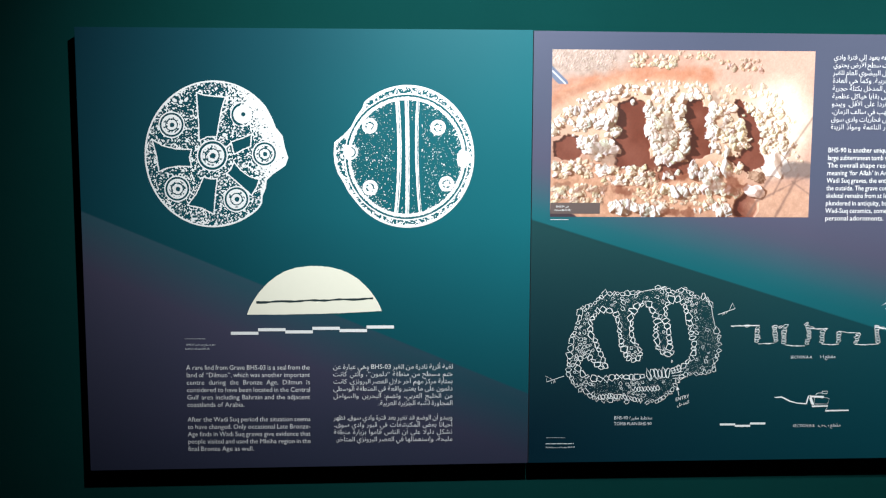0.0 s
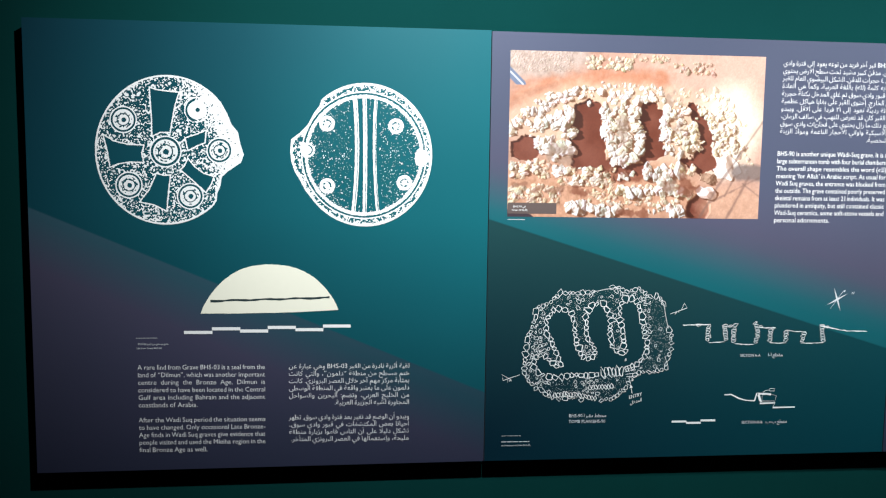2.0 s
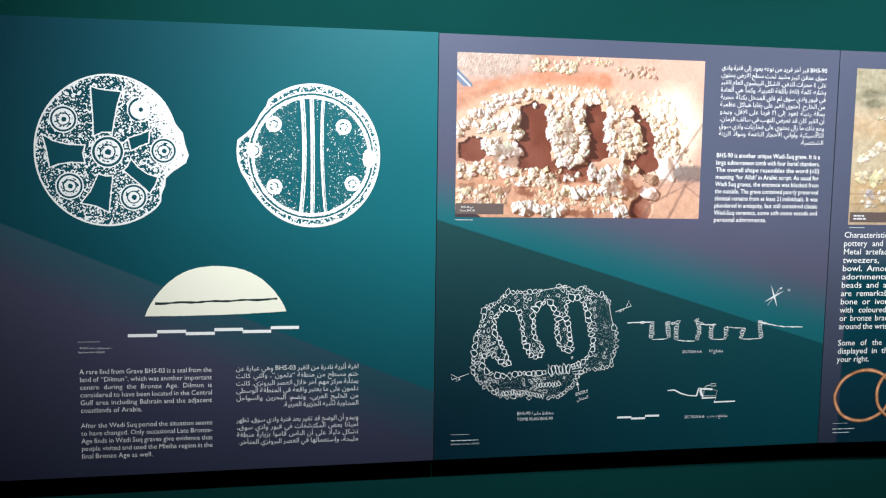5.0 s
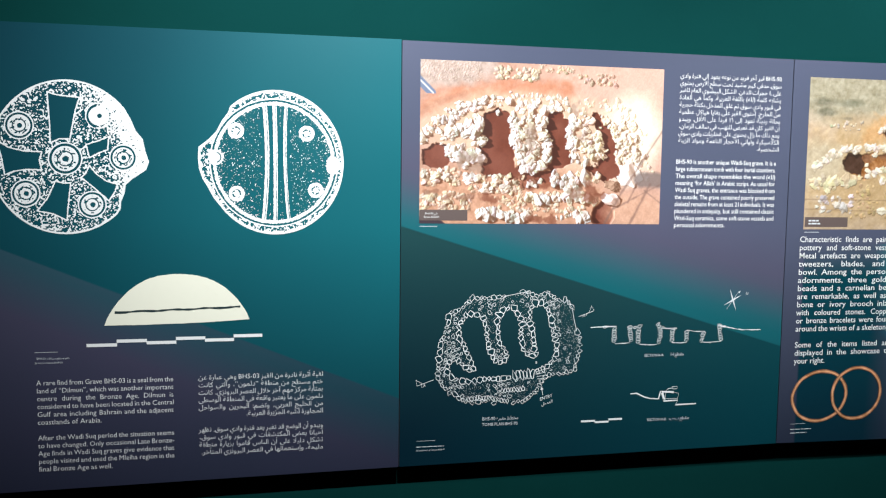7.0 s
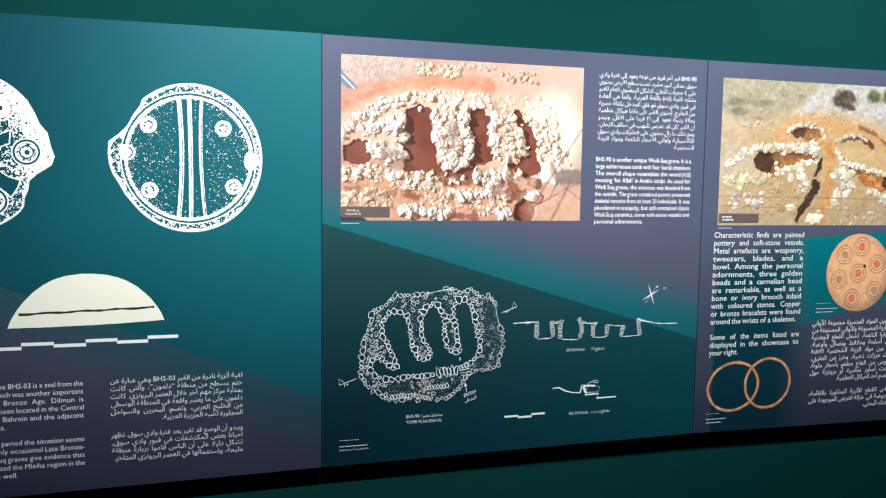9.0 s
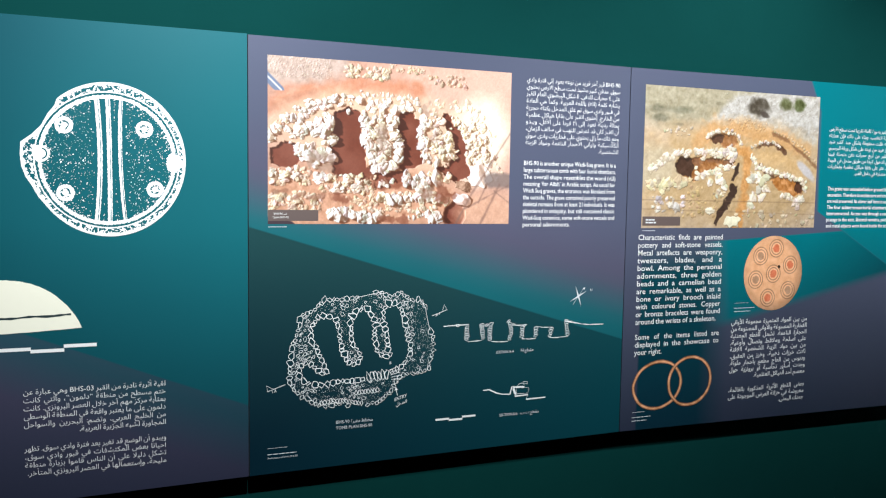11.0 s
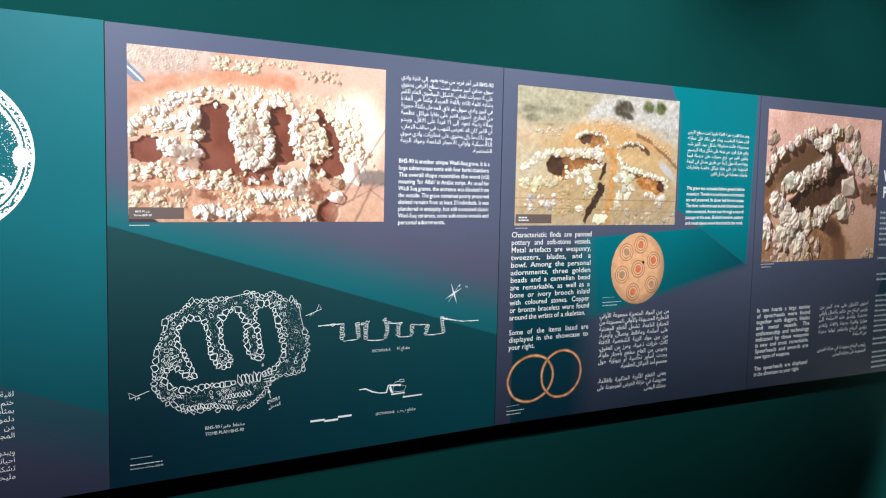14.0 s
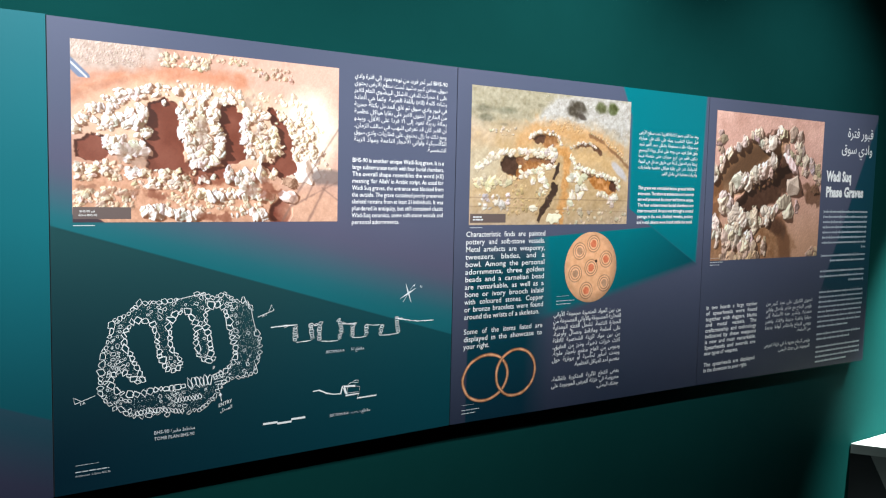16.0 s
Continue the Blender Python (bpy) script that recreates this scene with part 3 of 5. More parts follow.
def flag(parent, x, z, ang, flip):
    """A section mark: a leaning line that ends in an open triangle."""
    ink = Ink()
    c, s = math.cos(ang), math.sin(ang)

    def q(u, v):
        return (x + u * c - v * s, z + u * s + v * c)

    ink.ribbon([q(0, 0), q(0.05, 0)], 0.0014, L2)
    b = 0.05 if flip else 0.0
    d = -1 if flip else 1
    ink.ribbon([q(b, 0), q(b + d * 0.002, 0.017), q(b + d * 0.017, 0.0)], 0.0014, L2, True)
    ink.make("section_mark", INK, parent)
    text_block("section_letter", parent, ["A  I"] if flip else ["I  A"], x + 0.012, x + 0.045, z - 0.014 + (0.012 if flip else 0.008), 0.01, 0.011, INK, slope=math.tan(ang))


def section_at(u, v):
    return (0.50369 + 0.0006216 * u + 0.0000237 * v, 0.53959 - 0.0000176 * u - 0.0005854 * v)


def section_a(parent):
    ink = Ink()
    for run, w in (([(78, 237), (140, 233), (208, 230)], 0.0022), ([(200, 319), (236, 317), (272, 314)], 0.0020), ([(322, 320), (360, 324), (412, 323)], 0.0022), ([(438, 236), (470, 240), (518, 236)], 0.0020), ([(490, 311), (525, 314), (566, 310)], 0.0018), ([(570, 247), (610, 253), (662, 252)], 0.0018), ([(640, 309), (690, 310), (748, 303)], 0.0020), ([(745, 222), (790, 232), (860, 243), (960, 242)], 0.0024)):
        fine = []
        for (a, b), (c, d) in zip(run, run[1:]):
            fine += [(a + (c - a) * k / 6, b + (d - b) * k / 6 + random.uniform(-1, 1)) for k in range(6)]
        ink.ribbon([section_at(*p) for p in fine + run[-1:]], w, L2, False, 0.45)
    # dry stone walls in section, one stone upon another
    for (u0, v0), (u1, v1) in (((198, 238), (193, 312)), ((276, 236), (279, 308)), ((322, 240), (315, 314)), ((424, 222), (434, 276)), ((434, 276), (418, 318)), ((494, 244), (489, 306)), ((570, 250), (566, 304)), ((657, 256), (645, 304)), ((741, 222), (746, 300))):
        n = max(3, int(abs(v1 - v0) / 12))
        for k in range(n):
            t = (k + 0.5) / n
            x, z = section_at(u0 + (u1 - u0) * t + random.uniform(-2, 2), v0 + (v1 - v0) * t)
            pebble(ink, x, z, random.uniform(0.0054, 0.0078), random.uniform(-0.2, 0.2), 0.62, 0.0014, L2)
    for u, v, r in ((150, 234, 11), (276, 234, 13), (302, 235, 9), (326, 230, 15), (420, 216, 13), (446, 234, 9), (506, 240, 11), (740, 219, 12), (768, 226, 8)):
        x, z = section_at(u, v)
        pebble(ink, x, z, r * 0.00062, random.uniform(-0.1, 0.4), 0.5, 0.0015, L2)
    ink.make("section_drawing", INK, parent, "white line section drawing")


def section_b(parent):
    ink = Ink()
    for run, w, closed in (
        ([(275, 578), (308, 575), (345, 594), (378, 603), (420, 605)], 0.0032, False),
        ([(420, 606), (431, 566), (440, 565), (452, 610)], 0.0042, False),
        ([(436, 575), (446, 606)], 0.0040, False),
        ([(440, 569), (470, 568), (500, 571)], 0.0052, False),
        ([(458, 573), (500, 571), (526, 577), (518, 604), (455, 605)], 0.0012, True),
        ([(446, 617), (520, 613), (508, 637), (616, 632)], 0.0038, False),
        ([(493, 542), (518, 541), (517, 553), (494, 554)], 0.0014, True),
        ([(460, 562), (472, 552), (493, 549)], 0.0012, False),
    ):
        ink.ribbon([section_at(*p) for p in run], w, L2, closed, 0.3)
    ink.make("section_drawing", INK, parent, "white line section drawing of the entry")


def star(parent):
    ink = Ink()
    cx, cz = 1.010, 0.474
    for a, r in ((0.5, 0.034), (0.5 + math.pi, 0.036), (1.9, 0.036), (1.9 + math.pi, 0.036)):
        c, s = math.cos(a), math.sin(a)
        ink.poly([(cx - s * 0.0028, cz + c * 0.0028), (cx + s * 0.0028, cz - c * 0.0028), (cx + c * r, cz + s * r)], L2)
    for a in (0.95, 0.95 + math.pi):
        ink.ribbon([(cx, cz), (cx + 0.033 * math.cos(a), cz + 0.033 * math.sin(a))], 0.001, L2)
    ink.poly([(cx + 0.024, cz + 0.028), (cx + 0.021, cz + 0.020), (cx + 0.016, cz + 0.024)], L2)
    ink.make("north_star", SOFT_INK, parent, "white compass star")
    text_block("north_letter", parent, ["N"], cx + 0.042, 1.07, cz + 0.015, 0.01, 0.011, SOFT_INK)


def arrow(parent):
    ink = Ink()
    ink.ribbon([(0.417, 0.203), (0.413, 0.222)], 0.0016, L2)
    ink.poly([(0.4085, 0.218), (0.4185, 0.220), (0.4125, 0.2285)], L2)
    ink.make("entry_arrow", INK, parent)


tomb_plan(plan_panel)
flag(plan_panel, 0.046, 0.243, 0.33, False)
flag(plan_panel, 0.520, 0.432, 0.34, True)
section_a(plan_panel)
section_b(plan_panel)
star(plan_panel)
arrow(plan_panel)
scale_bar(plan_panel, 0.536, 0.1165, 0.0427, 3, 0.0058, -0.0055, 0.0012)
text_block("entry_word", plan_panel, ["ENTRY"], 0.408, 0.446, 0.186, 0.02, 0.0145, slope=0.28)
text_block("entry_word", plan_panel, ["المدخل"], 0.413, 0.446, 0.171, 0.02, 0.0135, rtl=True, slope=0.28)
text_block("drawing_title", plan_panel, ["مخطط مقبرة BHS-90"], 0.236, 0.344, 0.135, 0.02, 0.0138, SOFT_INK, rtl=True, align="left")
text_block("drawing_title", plan_panel, ["TOMB PLAN BHS-90"], 0.236, 0.342, 0.1185, 0.02, 0.0130, SOFT_INK)
text_block("drawing_title", plan_panel, ["SECTION A-A"], 0.729, 0.790, 0.3075, 0.02, 0.0115, SOFT_INK)
text_block("drawing_title", plan_panel, ["مقطع ا-ا"], 0.795, 0.856, 0.3085, 0.02, 0.0135, SOFT_INK, rtl=True)
text_block("drawing_title", plan_panel, ["SECTION B-B"], 0.744, 0.806, 0.111, 0.02, 0.0115, SOFT_INK)
text_block("drawing_title", plan_panel, ["مقطع ب-ب"], 0.812, 0.880, 0.112, 0.02, 0.0135, SOFT_INK, rtl=True)
text_block("section_letter", plan_panel, ["B"], 0.392, 0.402, 0.296, 0.01, 0.011, INK, slope=0.28)
text_block("section_letter", plan_panel, ["B"], 0.414, 0.424, 0.238, 0.01, 0.011, INK, slope=0.28)
caption(plan_panel, 0.045, 0.083, 0.055, ("", "Architecture of Grave BHS-90"))
text_block("arabic_text", plan_panel, ["BHS-90 قبر آخر فريد من نوعه يعود إلى فترة وادي", "سوق. مدفن كبير مشيد تحت سطح الأرض يحتوي", "على ٤ حجرات للدفن. الشكل البيضوي العام للقبر", "يشابه كلمة (لله) باللغة العربية. وكما هي العادة", "في قبور وادي سوق تم غلق المدخل بكتلة حجرية", "من الخارج. إحتوى القبر على بقايا هياكل عظمية", "بحالة رديئة تعود إلى ٢١ فرداً على الأقل. ويبدو".replace("ً", ""), "أن القبر كان قد تعرض للنهب في سالف الزمان،", "ومع ذلك ما زال يحتوي على فخاريات وادي سوق", "الكلاسيكية وأواني الأحجار الناعمة ومواد الزينة", "الشخصية."], 0.812, 1.139, 1.1305, 0.0208, 0.0185, rtl=True, weight=-0.006)
text_block("english_text", plan_panel, ["BHS-90 is another unique Wadi-Suq grave. It is a", "large subterranean tomb with four burial chambers.", "The overall shape resembles the word (لله)", "meaning ‘for Allah’ in Arabic script. As usual for", "Wadi Suq graves, the entrance was blocked from", "the outside. The grave contained poorly preserved", "skeletal remains from at least 21 individuals. It was", "plundered in antiquity, but still contained classic", "Wad-Suq ceramics, some soft-stone vessels and", "personal adornments."], 0.808, 1.132, 0.8805, 0.0207, 0.0188, weight=0.004)

# ---- panel with the finds ----


def hue_mesh(name, verts, faces, cols, parent, label):
    """A flat printed picture whose colours sit on its points."""
    me = bpy.data.meshes.new(name)
    me.from_pydata(verts, [], faces)
    att = me.color_attributes.new("Col", "FLOAT_COLOR", "POINT")
    rgba = np.ones((len(verts), 4), np.float32)
    rgba[:, :3] = cols
    att.data.foreach_set("color", rgba.ravel())
    me.materials.append(PHOTO)
    ob = new(name, me)
    ob.parent = parent
    return tagged(ob, label)


def lin(c):
    c = np.clip(np.asarray(c, float) / 255, 0, 1)
    return np.where(c <= 0.04, c / 12.92, ((c + 0.055) / 1.055) ** 2.4)


def disc_print(parent):
    cx, cz, R = 0.588, 0.529, 0.131
    nr, na = 70, 180
    rings_ = [(0.588, 0.527, 1.0), (0.597, 0.616, 1), (0.529, 0.590, 0.0), (0.662, 0.557, 0.6), (0.511, 0.508, 0.0), (0.656, 0.467, 0.2), (0.567, 0.443, 0.8)]
    verts, cols = [], []
    for i in range(nr + 1):
        r = R * i / nr
        for j in range(na):
            a = j * 2 * math.pi / na
            x, z = cx + 0.985 * r * math.cos(a), cz + r * math.sin(a)
            verts.append((x, L2, z))
            t = noise.noise(Vector((x * 60, z * 60, 3))) + 0.5 * noise.noise(Vector((x * 220, z * 220, 1)))
            c = np.array((232.0, 174, 130)) + t * np.array((14, 16, 18))
            c = c * (1.0 - 0.28 * max(0, (i / nr) - 0.72) / 0.28 * (0.6 + 0.4 * math.cos(a + 0.8)))
            for rx, rz, red in rings_:
                d = math.hypot(x - rx, z - rz)
                if d < 0.035:
                    for rr in (0.0305, 0.0215):
                        g = math.exp(-(((d - rr) / 0.0016) ** 2))
                        h = math.exp(-(((d - rr + 0.004) / 0.002) ** 2))
                        c = c * (1 - 0.42 * g) + h * 14
                    if d < 0.0140 + 0.003 * noise.noise(Vector((x * 90, z * 90, red))):
                        k = np.array((212.0, 116, 80)) if red > 0.5 else np.array((178.0, 138, 108))
                        c = k + t * 22
            if math.hypot(x - 0.612, z - 0.551) < 0.006:
                c = np.array((40.0, 26, 20))
            cols.append(lin(c))
    faces = [(i * na + j, (i + 1) * na + j, (i + 1) * na + (j + 1) % na, i * na + (j + 1) % na) for i in range(nr) for j in range(na)]
    hue_mesh("disc_picture", verts, faces, np.array(cols), parent, "printed picture of an orange shell disc with circles")


def bracelet(parent, cx, cz, rx, rz, lean, layer, seed):
    na, nw = 160, 8
    verts, cols = [], []
    for j in range(na):
        a = j * 2 * math.pi / na
        wob = 1 + 0.02 * noise.noise(Vector((math.cos(a) * 2, math.sin(a) * 2, seed)))
        for k in range(nw + 1):
            w = (k / nw - 0.5) * 2
            half = 0.0058 + 0.0012 * noise.noise(Vector((a * 2, seed, 0)))
            u, v = (rx * wob + half * w) * math.cos(a), (rz * wob + half * w) * math.sin(a)
            x, z = cx + u * math.cos(lean) - v * math.sin(lean), cz + u * math.sin(lean) + v * math.cos(lean)
            verts.append((x, layer, z))
            t = noise.noise(Vector((x * 45, z * 45, seed))) + 0.6 * noise.noise(Vector((x * 260, z * 260, seed)))
            c = np.array((184.0, 128, 92)) * (1 - 0.5 * w * w) + np.array((46, 40, 30)) * max(0, 1 - abs(w + 0.1) * 2) + t * np.array((50, 42, 38))
            cols.append(lin(c))
    m = nw + 1
    faces = [(j * m + k, j * m + k + 1, ((j + 1) % na) * m + k + 1, ((j + 1) % na) * m + k) for j in range(na) for k in range(nw)]
    hue_mesh("bracelet_picture", verts, faces, np.array(cols), parent, "printed picture of a corroded copper bracelet")


disc_print(finds_panel)
bracelet(finds_panel, 0.120, 0.166, 0.094, 0.078, 0.18, L2, 1.0)
bracelet(finds_panel, 0.250, 0.171, 0.086, 0.081, 0.35, L3, 5.0)
caption(finds_panel, 0.424, 0.428, 0.06, ("", ""))
caption(finds_panel, 0.024, 0.080, 0.05, ("", ""))
text_block("english_text", finds_panel, ["Characteristic finds are painted", "pottery and soft-stone vessels.", "Metal artefacts are weaponry,", "tweezers, blades, and a", "bowl. Among the personal", "adornments, three golden", "beads and a carnelian bead", "are remarkable, as well as a", "bone or ivory brooch inlaid", "with coloured stones. Copper", "or bronze bracelets were found", "around the wrists of a skeleton.", "", "Some of the items listed are", "displayed in the showcase to", "your right."], 0.025, 0.363, 0.6495, 0.0252, 0.0252, weight=0.003)
text_block("arabic_text", finds_panel, ["من بين المواد المتميزة مجموعة الأواني", "الفخارية المصبوغة والأواني المصنوعة من", "الحجارة الناعمة. تشمل القطع المعدنية", "على أسلحة وملاقط ونصال وأوعية.", "من بين مواد الزينة الشخصية اللافتة", "ثلاث خرزات ذهبية، وخرز من العقيق،", "ودبوس من العاج مطعم بأحجار ملونة.", "وجدت أساور نحاسية أو برونزية حول", "معصم أحد الهياكل العظمية.", "", "بعض القطع الأثرية المذكورة بالقائمة،", "معروضة في خزانة العرض الموجودة على", "جهتك اليمنى."], 0.414, 0.752, 0.3555, 0.0238, 0.0215, rtl=True, weight=0.006)
text_block("arabic_text", finds_panel, ["وجد هذا القبر بصورة كاملة تقريبا تحت سطح الأرض", "قبل عملية التنقيب. وبناء على ذلك فإن عمارته", "ومحتوياته ظلت محفوظة بشكل جيد. القبر شيد", "وفق طراز فريد من نوعه على شكل ورقة البرسيم.", "يتكون القبر من أربع حجرات دفن متصلة فيما", "بينها يتم الدخول إليها عن طريق مدخل في الجهة", "الشرقية. عثر على بقايا هياكل عظمية وفخاريات", "وأدوات معدنية في داخل القبر."], 0.811, 1.148, 1.0325, 0.0219, 0.0180, rtl=True, weight=0.002)
text_block("english_text", finds_panel, ["This grave was concealed below ground before", "excavation. Therefore its architecture and contents", "are well preserved. Its clover leaf form is unique.", "The four subterranean burial chambers are", "interconnected. Access was through a central", "passage in the east. Skeletal remains, pottery", "and metal objects were found inside the tomb."], 0.817, 1.137, 0.8215, 0.0222, 0.0190, weight=0.012)

# ---- title panel ----
for k, line in enumerate(("قبور فترة", "وادي سوق")):
    text_block("arabic_title", title_panel, [line], 0.955, 1.236, 1.096 - 0.077 * k, 0.077, 0.064, rtl=True, weight=0.006)
text_block("english_title", title_panel, ["Wadi Suq"], 0.862, 1.066, 0.884, 0.07, 0.060, weight=0.045, tall=1.1)
text_block("english_title", title_panel, ["Phase Graves"], 0.862, 1.180, 0.810, 0.07, 0.060, weight=0.045, tall=1.1)
text_block("english_text", title_panel, ["In two hoards a large number", "of spearheads were found", "together with daggers, blades", "and metal vessels. The", "craftsmanship and technology", "indicated by these weapons", "is new and most remarkable.", "Spearheads and swords are", "new types of weapons.", "", "The spearheads are displayed", "in the showcase to your right."], 0.049, 0.390, 0.325, 0.0243, 0.0240, weight=0.012)
text_block("arabic_text", title_panel, ["احتوى الكنزان على عدد كبير من", "رؤوس الرماح مع خناجر وأنصال وأواني", "معدنية. وتشير هذه الأسلحة إلى", "مهارة وتقنية جديدة ولافتة. وتعتبر", "رؤوس الرماح والخناجر أنواعا جديدة", "من الأسلحة.", "", "رؤوس الرماح معروضة في خزانة العرض", "الموجودة على جهتك اليمنى."], 0.455, 0.803, 0.318, 0.0272, 0.0225, rtl=True, weight=0.004)


def bars(parent, x0, x1, top, pitch, n, rtl, last=0.6):
    """Print too small to read: rows of word-long bars."""
    ink = Ink()
    for i in range(n):
        z = top - i * pitch
        end = (x1 - x0) * (last if i == n - 1 else 1.0)
        x = 0.0
        while x < end - 0.004:
            w = min(random.uniform(0.014, 0.05), end - x)
            a = x1 - x - w if rtl else x0 + x
            h = 0.0075
            ink.poly([(a, z), (a + w, z), (a + w, z + h * random.uniform(0.85, 1.1)), (a, z + h)], L2)
            if random.random() < 0.6:
                b = a + random.random() * w * 0.8
                ink.poly([(b, z - 0.003), (b + 0.003, z - 0.003), (b + 0.003, z + 0.0125), (b, z + 0.0125)], L2)
            x += w + 0.0028
    ink.make("small_print", FAINT_INK, parent, "rows of tiny pale print")


for k, (top, n) in enumerate(((0.735, 8), (0.526, 2), (0.452, 3))):
    bars(title_panel, 0.853, 1.228, top, 0.0245, n, True, (0.1, 0.8, 0.35)[k])
for k, (top, n) in enumerate(((0.352, 8), (0.150, 2), (0.088, 4))):
    bars(title_panel, 0.856, 1.230, top, 0.0236, n, False, (0.7, 0.75, 0.7)[k])

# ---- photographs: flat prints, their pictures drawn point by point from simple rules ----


class Picture:
    def __init__(self, w, h, aspect, sharp=0.5):
        self.w, self.h, self.aspect = w, h, aspect
        v, u = np.mgrid[0 : h + 1, 0 : w + 1]
        self.u, self.v = u / w, v / h
        self.rgb = np.zeros((h + 1, w + 1, 3))
        self.hgt = np.zeros((h + 1, w + 1))
        self.rng = np.random.default_rng(w * 7 + h)
        self.sharp = sharp

    def noise(self, cells, octaves=3):
        out, amp = np.zeros_like(self.u), 1.0
        for o in range(octaves):
            n = int(cells * 2**o) + 2
            g = self.rng.random((n + 2, int(n * self.aspect) + 3)) - 0.5
            x, y = self.u * (g.shape[1] - 2), self.v * (n - 1)
            i, j = np.floor(x).astype(int), np.floor(y).astype(int)
            fx, fy = x - i, y - j
            fx, fy = fx * fx * (3 - 2 * fx), fy * fy * (3 - 2 * fy)
            out += amp * ((g[j, i] * (1 - fx) + g[j, i + 1] * fx) * (1 - fy) + (g[j + 1, i] * (1 - fx) + g[j + 1, i + 1] * fx) * fy)
            amp *= 0.55
        return out

    def lay(self, mask, colour, wob=0.0):
        m = np.clip(mask, 0, 1)[..., None]
        c = np.array(colour, float) if not isinstance(colour, np.ndarray) else colour
        if wob:
            c = c + wob * self.noise(40, 3)[..., None]
        self.rgb = self.rgb * (1 - m) + c * m

    def blob(self, cu, cv, ru, rv, turn=0.0, soft=0.12, rag=0.25):
        c, s = math.cos(turn), math.sin(turn)
        x, y = (self.u - cu) * self.aspect, self.v - cv
        d = np.hypot((x * c + y * s) / (ru * self.aspect), (-x * s + y * c) / rv) + rag * self.noise(14, 3)
        return np.clip((1 - d) / soft + 0.5, 0, 1)

    def stroke(self, pts, width, soft=0.004, rag=0.0):
        d = np.full(self.u.shape, 9.0)
        x, y = self.u * self.aspect, self.v
        for (a, b), (c, e) in zip(pts, pts[1:]):
            ax, cx = a * self.aspect, c * self.aspect
            k = np.clip(((x - ax) * (cx - ax) + (y - b) * (e - b)) / max(1e-9, (cx - ax) ** 2 + (e - b) ** 2), 0, 1)
            d = np.minimum(d, np.hypot(x - ax - k * (cx - ax), y - b - k * (e - b)))
        if rag:
            d = d + rag * self.noise(26, 3)
        return np.clip((width / 2 - d) / soft + 0.5, 0, 1)

    def within(self, pts):
        """Distance to an outline, above zero inside."""
        odd, d = np.zeros(self.u.shape, bool), np.full(self.u.shape, 9.0)
        for (a, b), (c, e) in zip(pts, pts[1:] + pts[:1]):
            if b != e:
                odd ^= ((b > self.v) != (e > self.v)) & (self.u < a + (self.v - b) * (c - a) / (e - b))
            x, q, w = (self.u - a) * self.aspect, (c - a) * self.aspect, e - b
            k = np.clip((x * q + (self.v - b) * w) / max(1e-9, q * q + w * w), 0, 1)
            d = np.minimum(d, np.hypot(x - k * q, self.v - b - k * w))
        return np.where(odd, 1, -1) * d

    def dig(self, mask, depth):
        self.hgt = self.hgt - depth * np.clip(mask, 0, 1)

    def stone(self, cu, cv, r, tone, squash=0.75, turn=0.0, tall=0.8):
        """One faceted rock set into the relief."""
        R = r * 1.35
        j0, j1 = int(max(0, (cv - R) * self.h)), int(min(self.h, (cv + R) * self.h)) + 1
        i0, i1 = int(max(0, (cu - R / self.aspect) * self.w)), int(min(self.w, (cu + R / self.aspect) * self.w)) + 1
        if j1 - j0 < 2 or i1 - i0 < 2:
            return
        x, y = (self.u[j0:j1, i0:i1] - cu) * self.aspect / r, (self.v[j0:j1, i0:i1] - cv) / r
        c, s = math.cos(turn), math.sin(turn)
        rng = self.rng
        n = 7
        ang = np.sort(rng.random(n) * 0.6 + np.arange(n)) * 2 * math.pi / n
        dist = 0.70 + 0.32 * rng.random(n)
        q, w = x * c + y * s, (-x * s + y * c) / squash
        h = np.max([(q * math.cos(a) + w * math.sin(a)) / d for a, d in zip(ang, dist)], axis=0)
        g = rng.normal(0, 1, (4, 3))
        rag = sum(0.06 * np.sin(k[0] * 6 * x + k[1] * 6 * y + 3 * k[2]) for k in g)
        h = h + rag
        fn = rng.normal(0, self.sharp, (5, 2))
        facet = np.min([0.55 + 0.35 * rng.random() - (f[0] * x + f[1] * y) for f in fn], axis=0)
        dome = np.sqrt(np.clip(1 - h * h, 0, 1))
        body = np.minimum(dome, np.clip(facet, 0.15, 1)) + 0.5 * rag * dome
        win = self.hgt[j0:j1, i0:i1]
        low = 0.65 * float(np.median(win))
        top = np.where(h < 1, low + r * tall * squash**0.5 * body, -9)
        m = np.clip((top - win) * self.h * 0.9, 0, 1)
        self.hgt[j0:j1, i0:i1] = np.maximum(win, top)
        col = np.array(tone, float) * rng.uniform(0.78, 1.04) + rng.normal(0, 4, 3) - (0, 4 * rng.random(), 12 * rng.random())
        self.rgb[j0:j1, i0:i1] = self.rgb[j0:j1, i0:i1] * (1 - m[..., None]) + col * m[..., None]

    def sunlit(self, sun=(-0.62, -0.45), slope=0.75, sky=(0.34, 0.36, 0.40), grit=0.0016, relief=0.75):
        """The picture under its own sun: relief shaded, with cast shadows."""
        H = self.hgt + grit * (self.noise(90, 2) + 0.8 * self.noise(200, 1))
        gy, gx = np.gradient(H)
        gy, gx = gy * self.h, gx * self.w / self.aspect
        ln = math.hypot(*sun)
        dx, dy = sun[0] / ln, sun[1] / ln
        lum = np.clip((1 - (gx * dx + gy * dy) / slope) / np.sqrt(1 + gx * gx + gy * gy), 0, 2.0)
        lum = 1 + relief * (lum - 1)
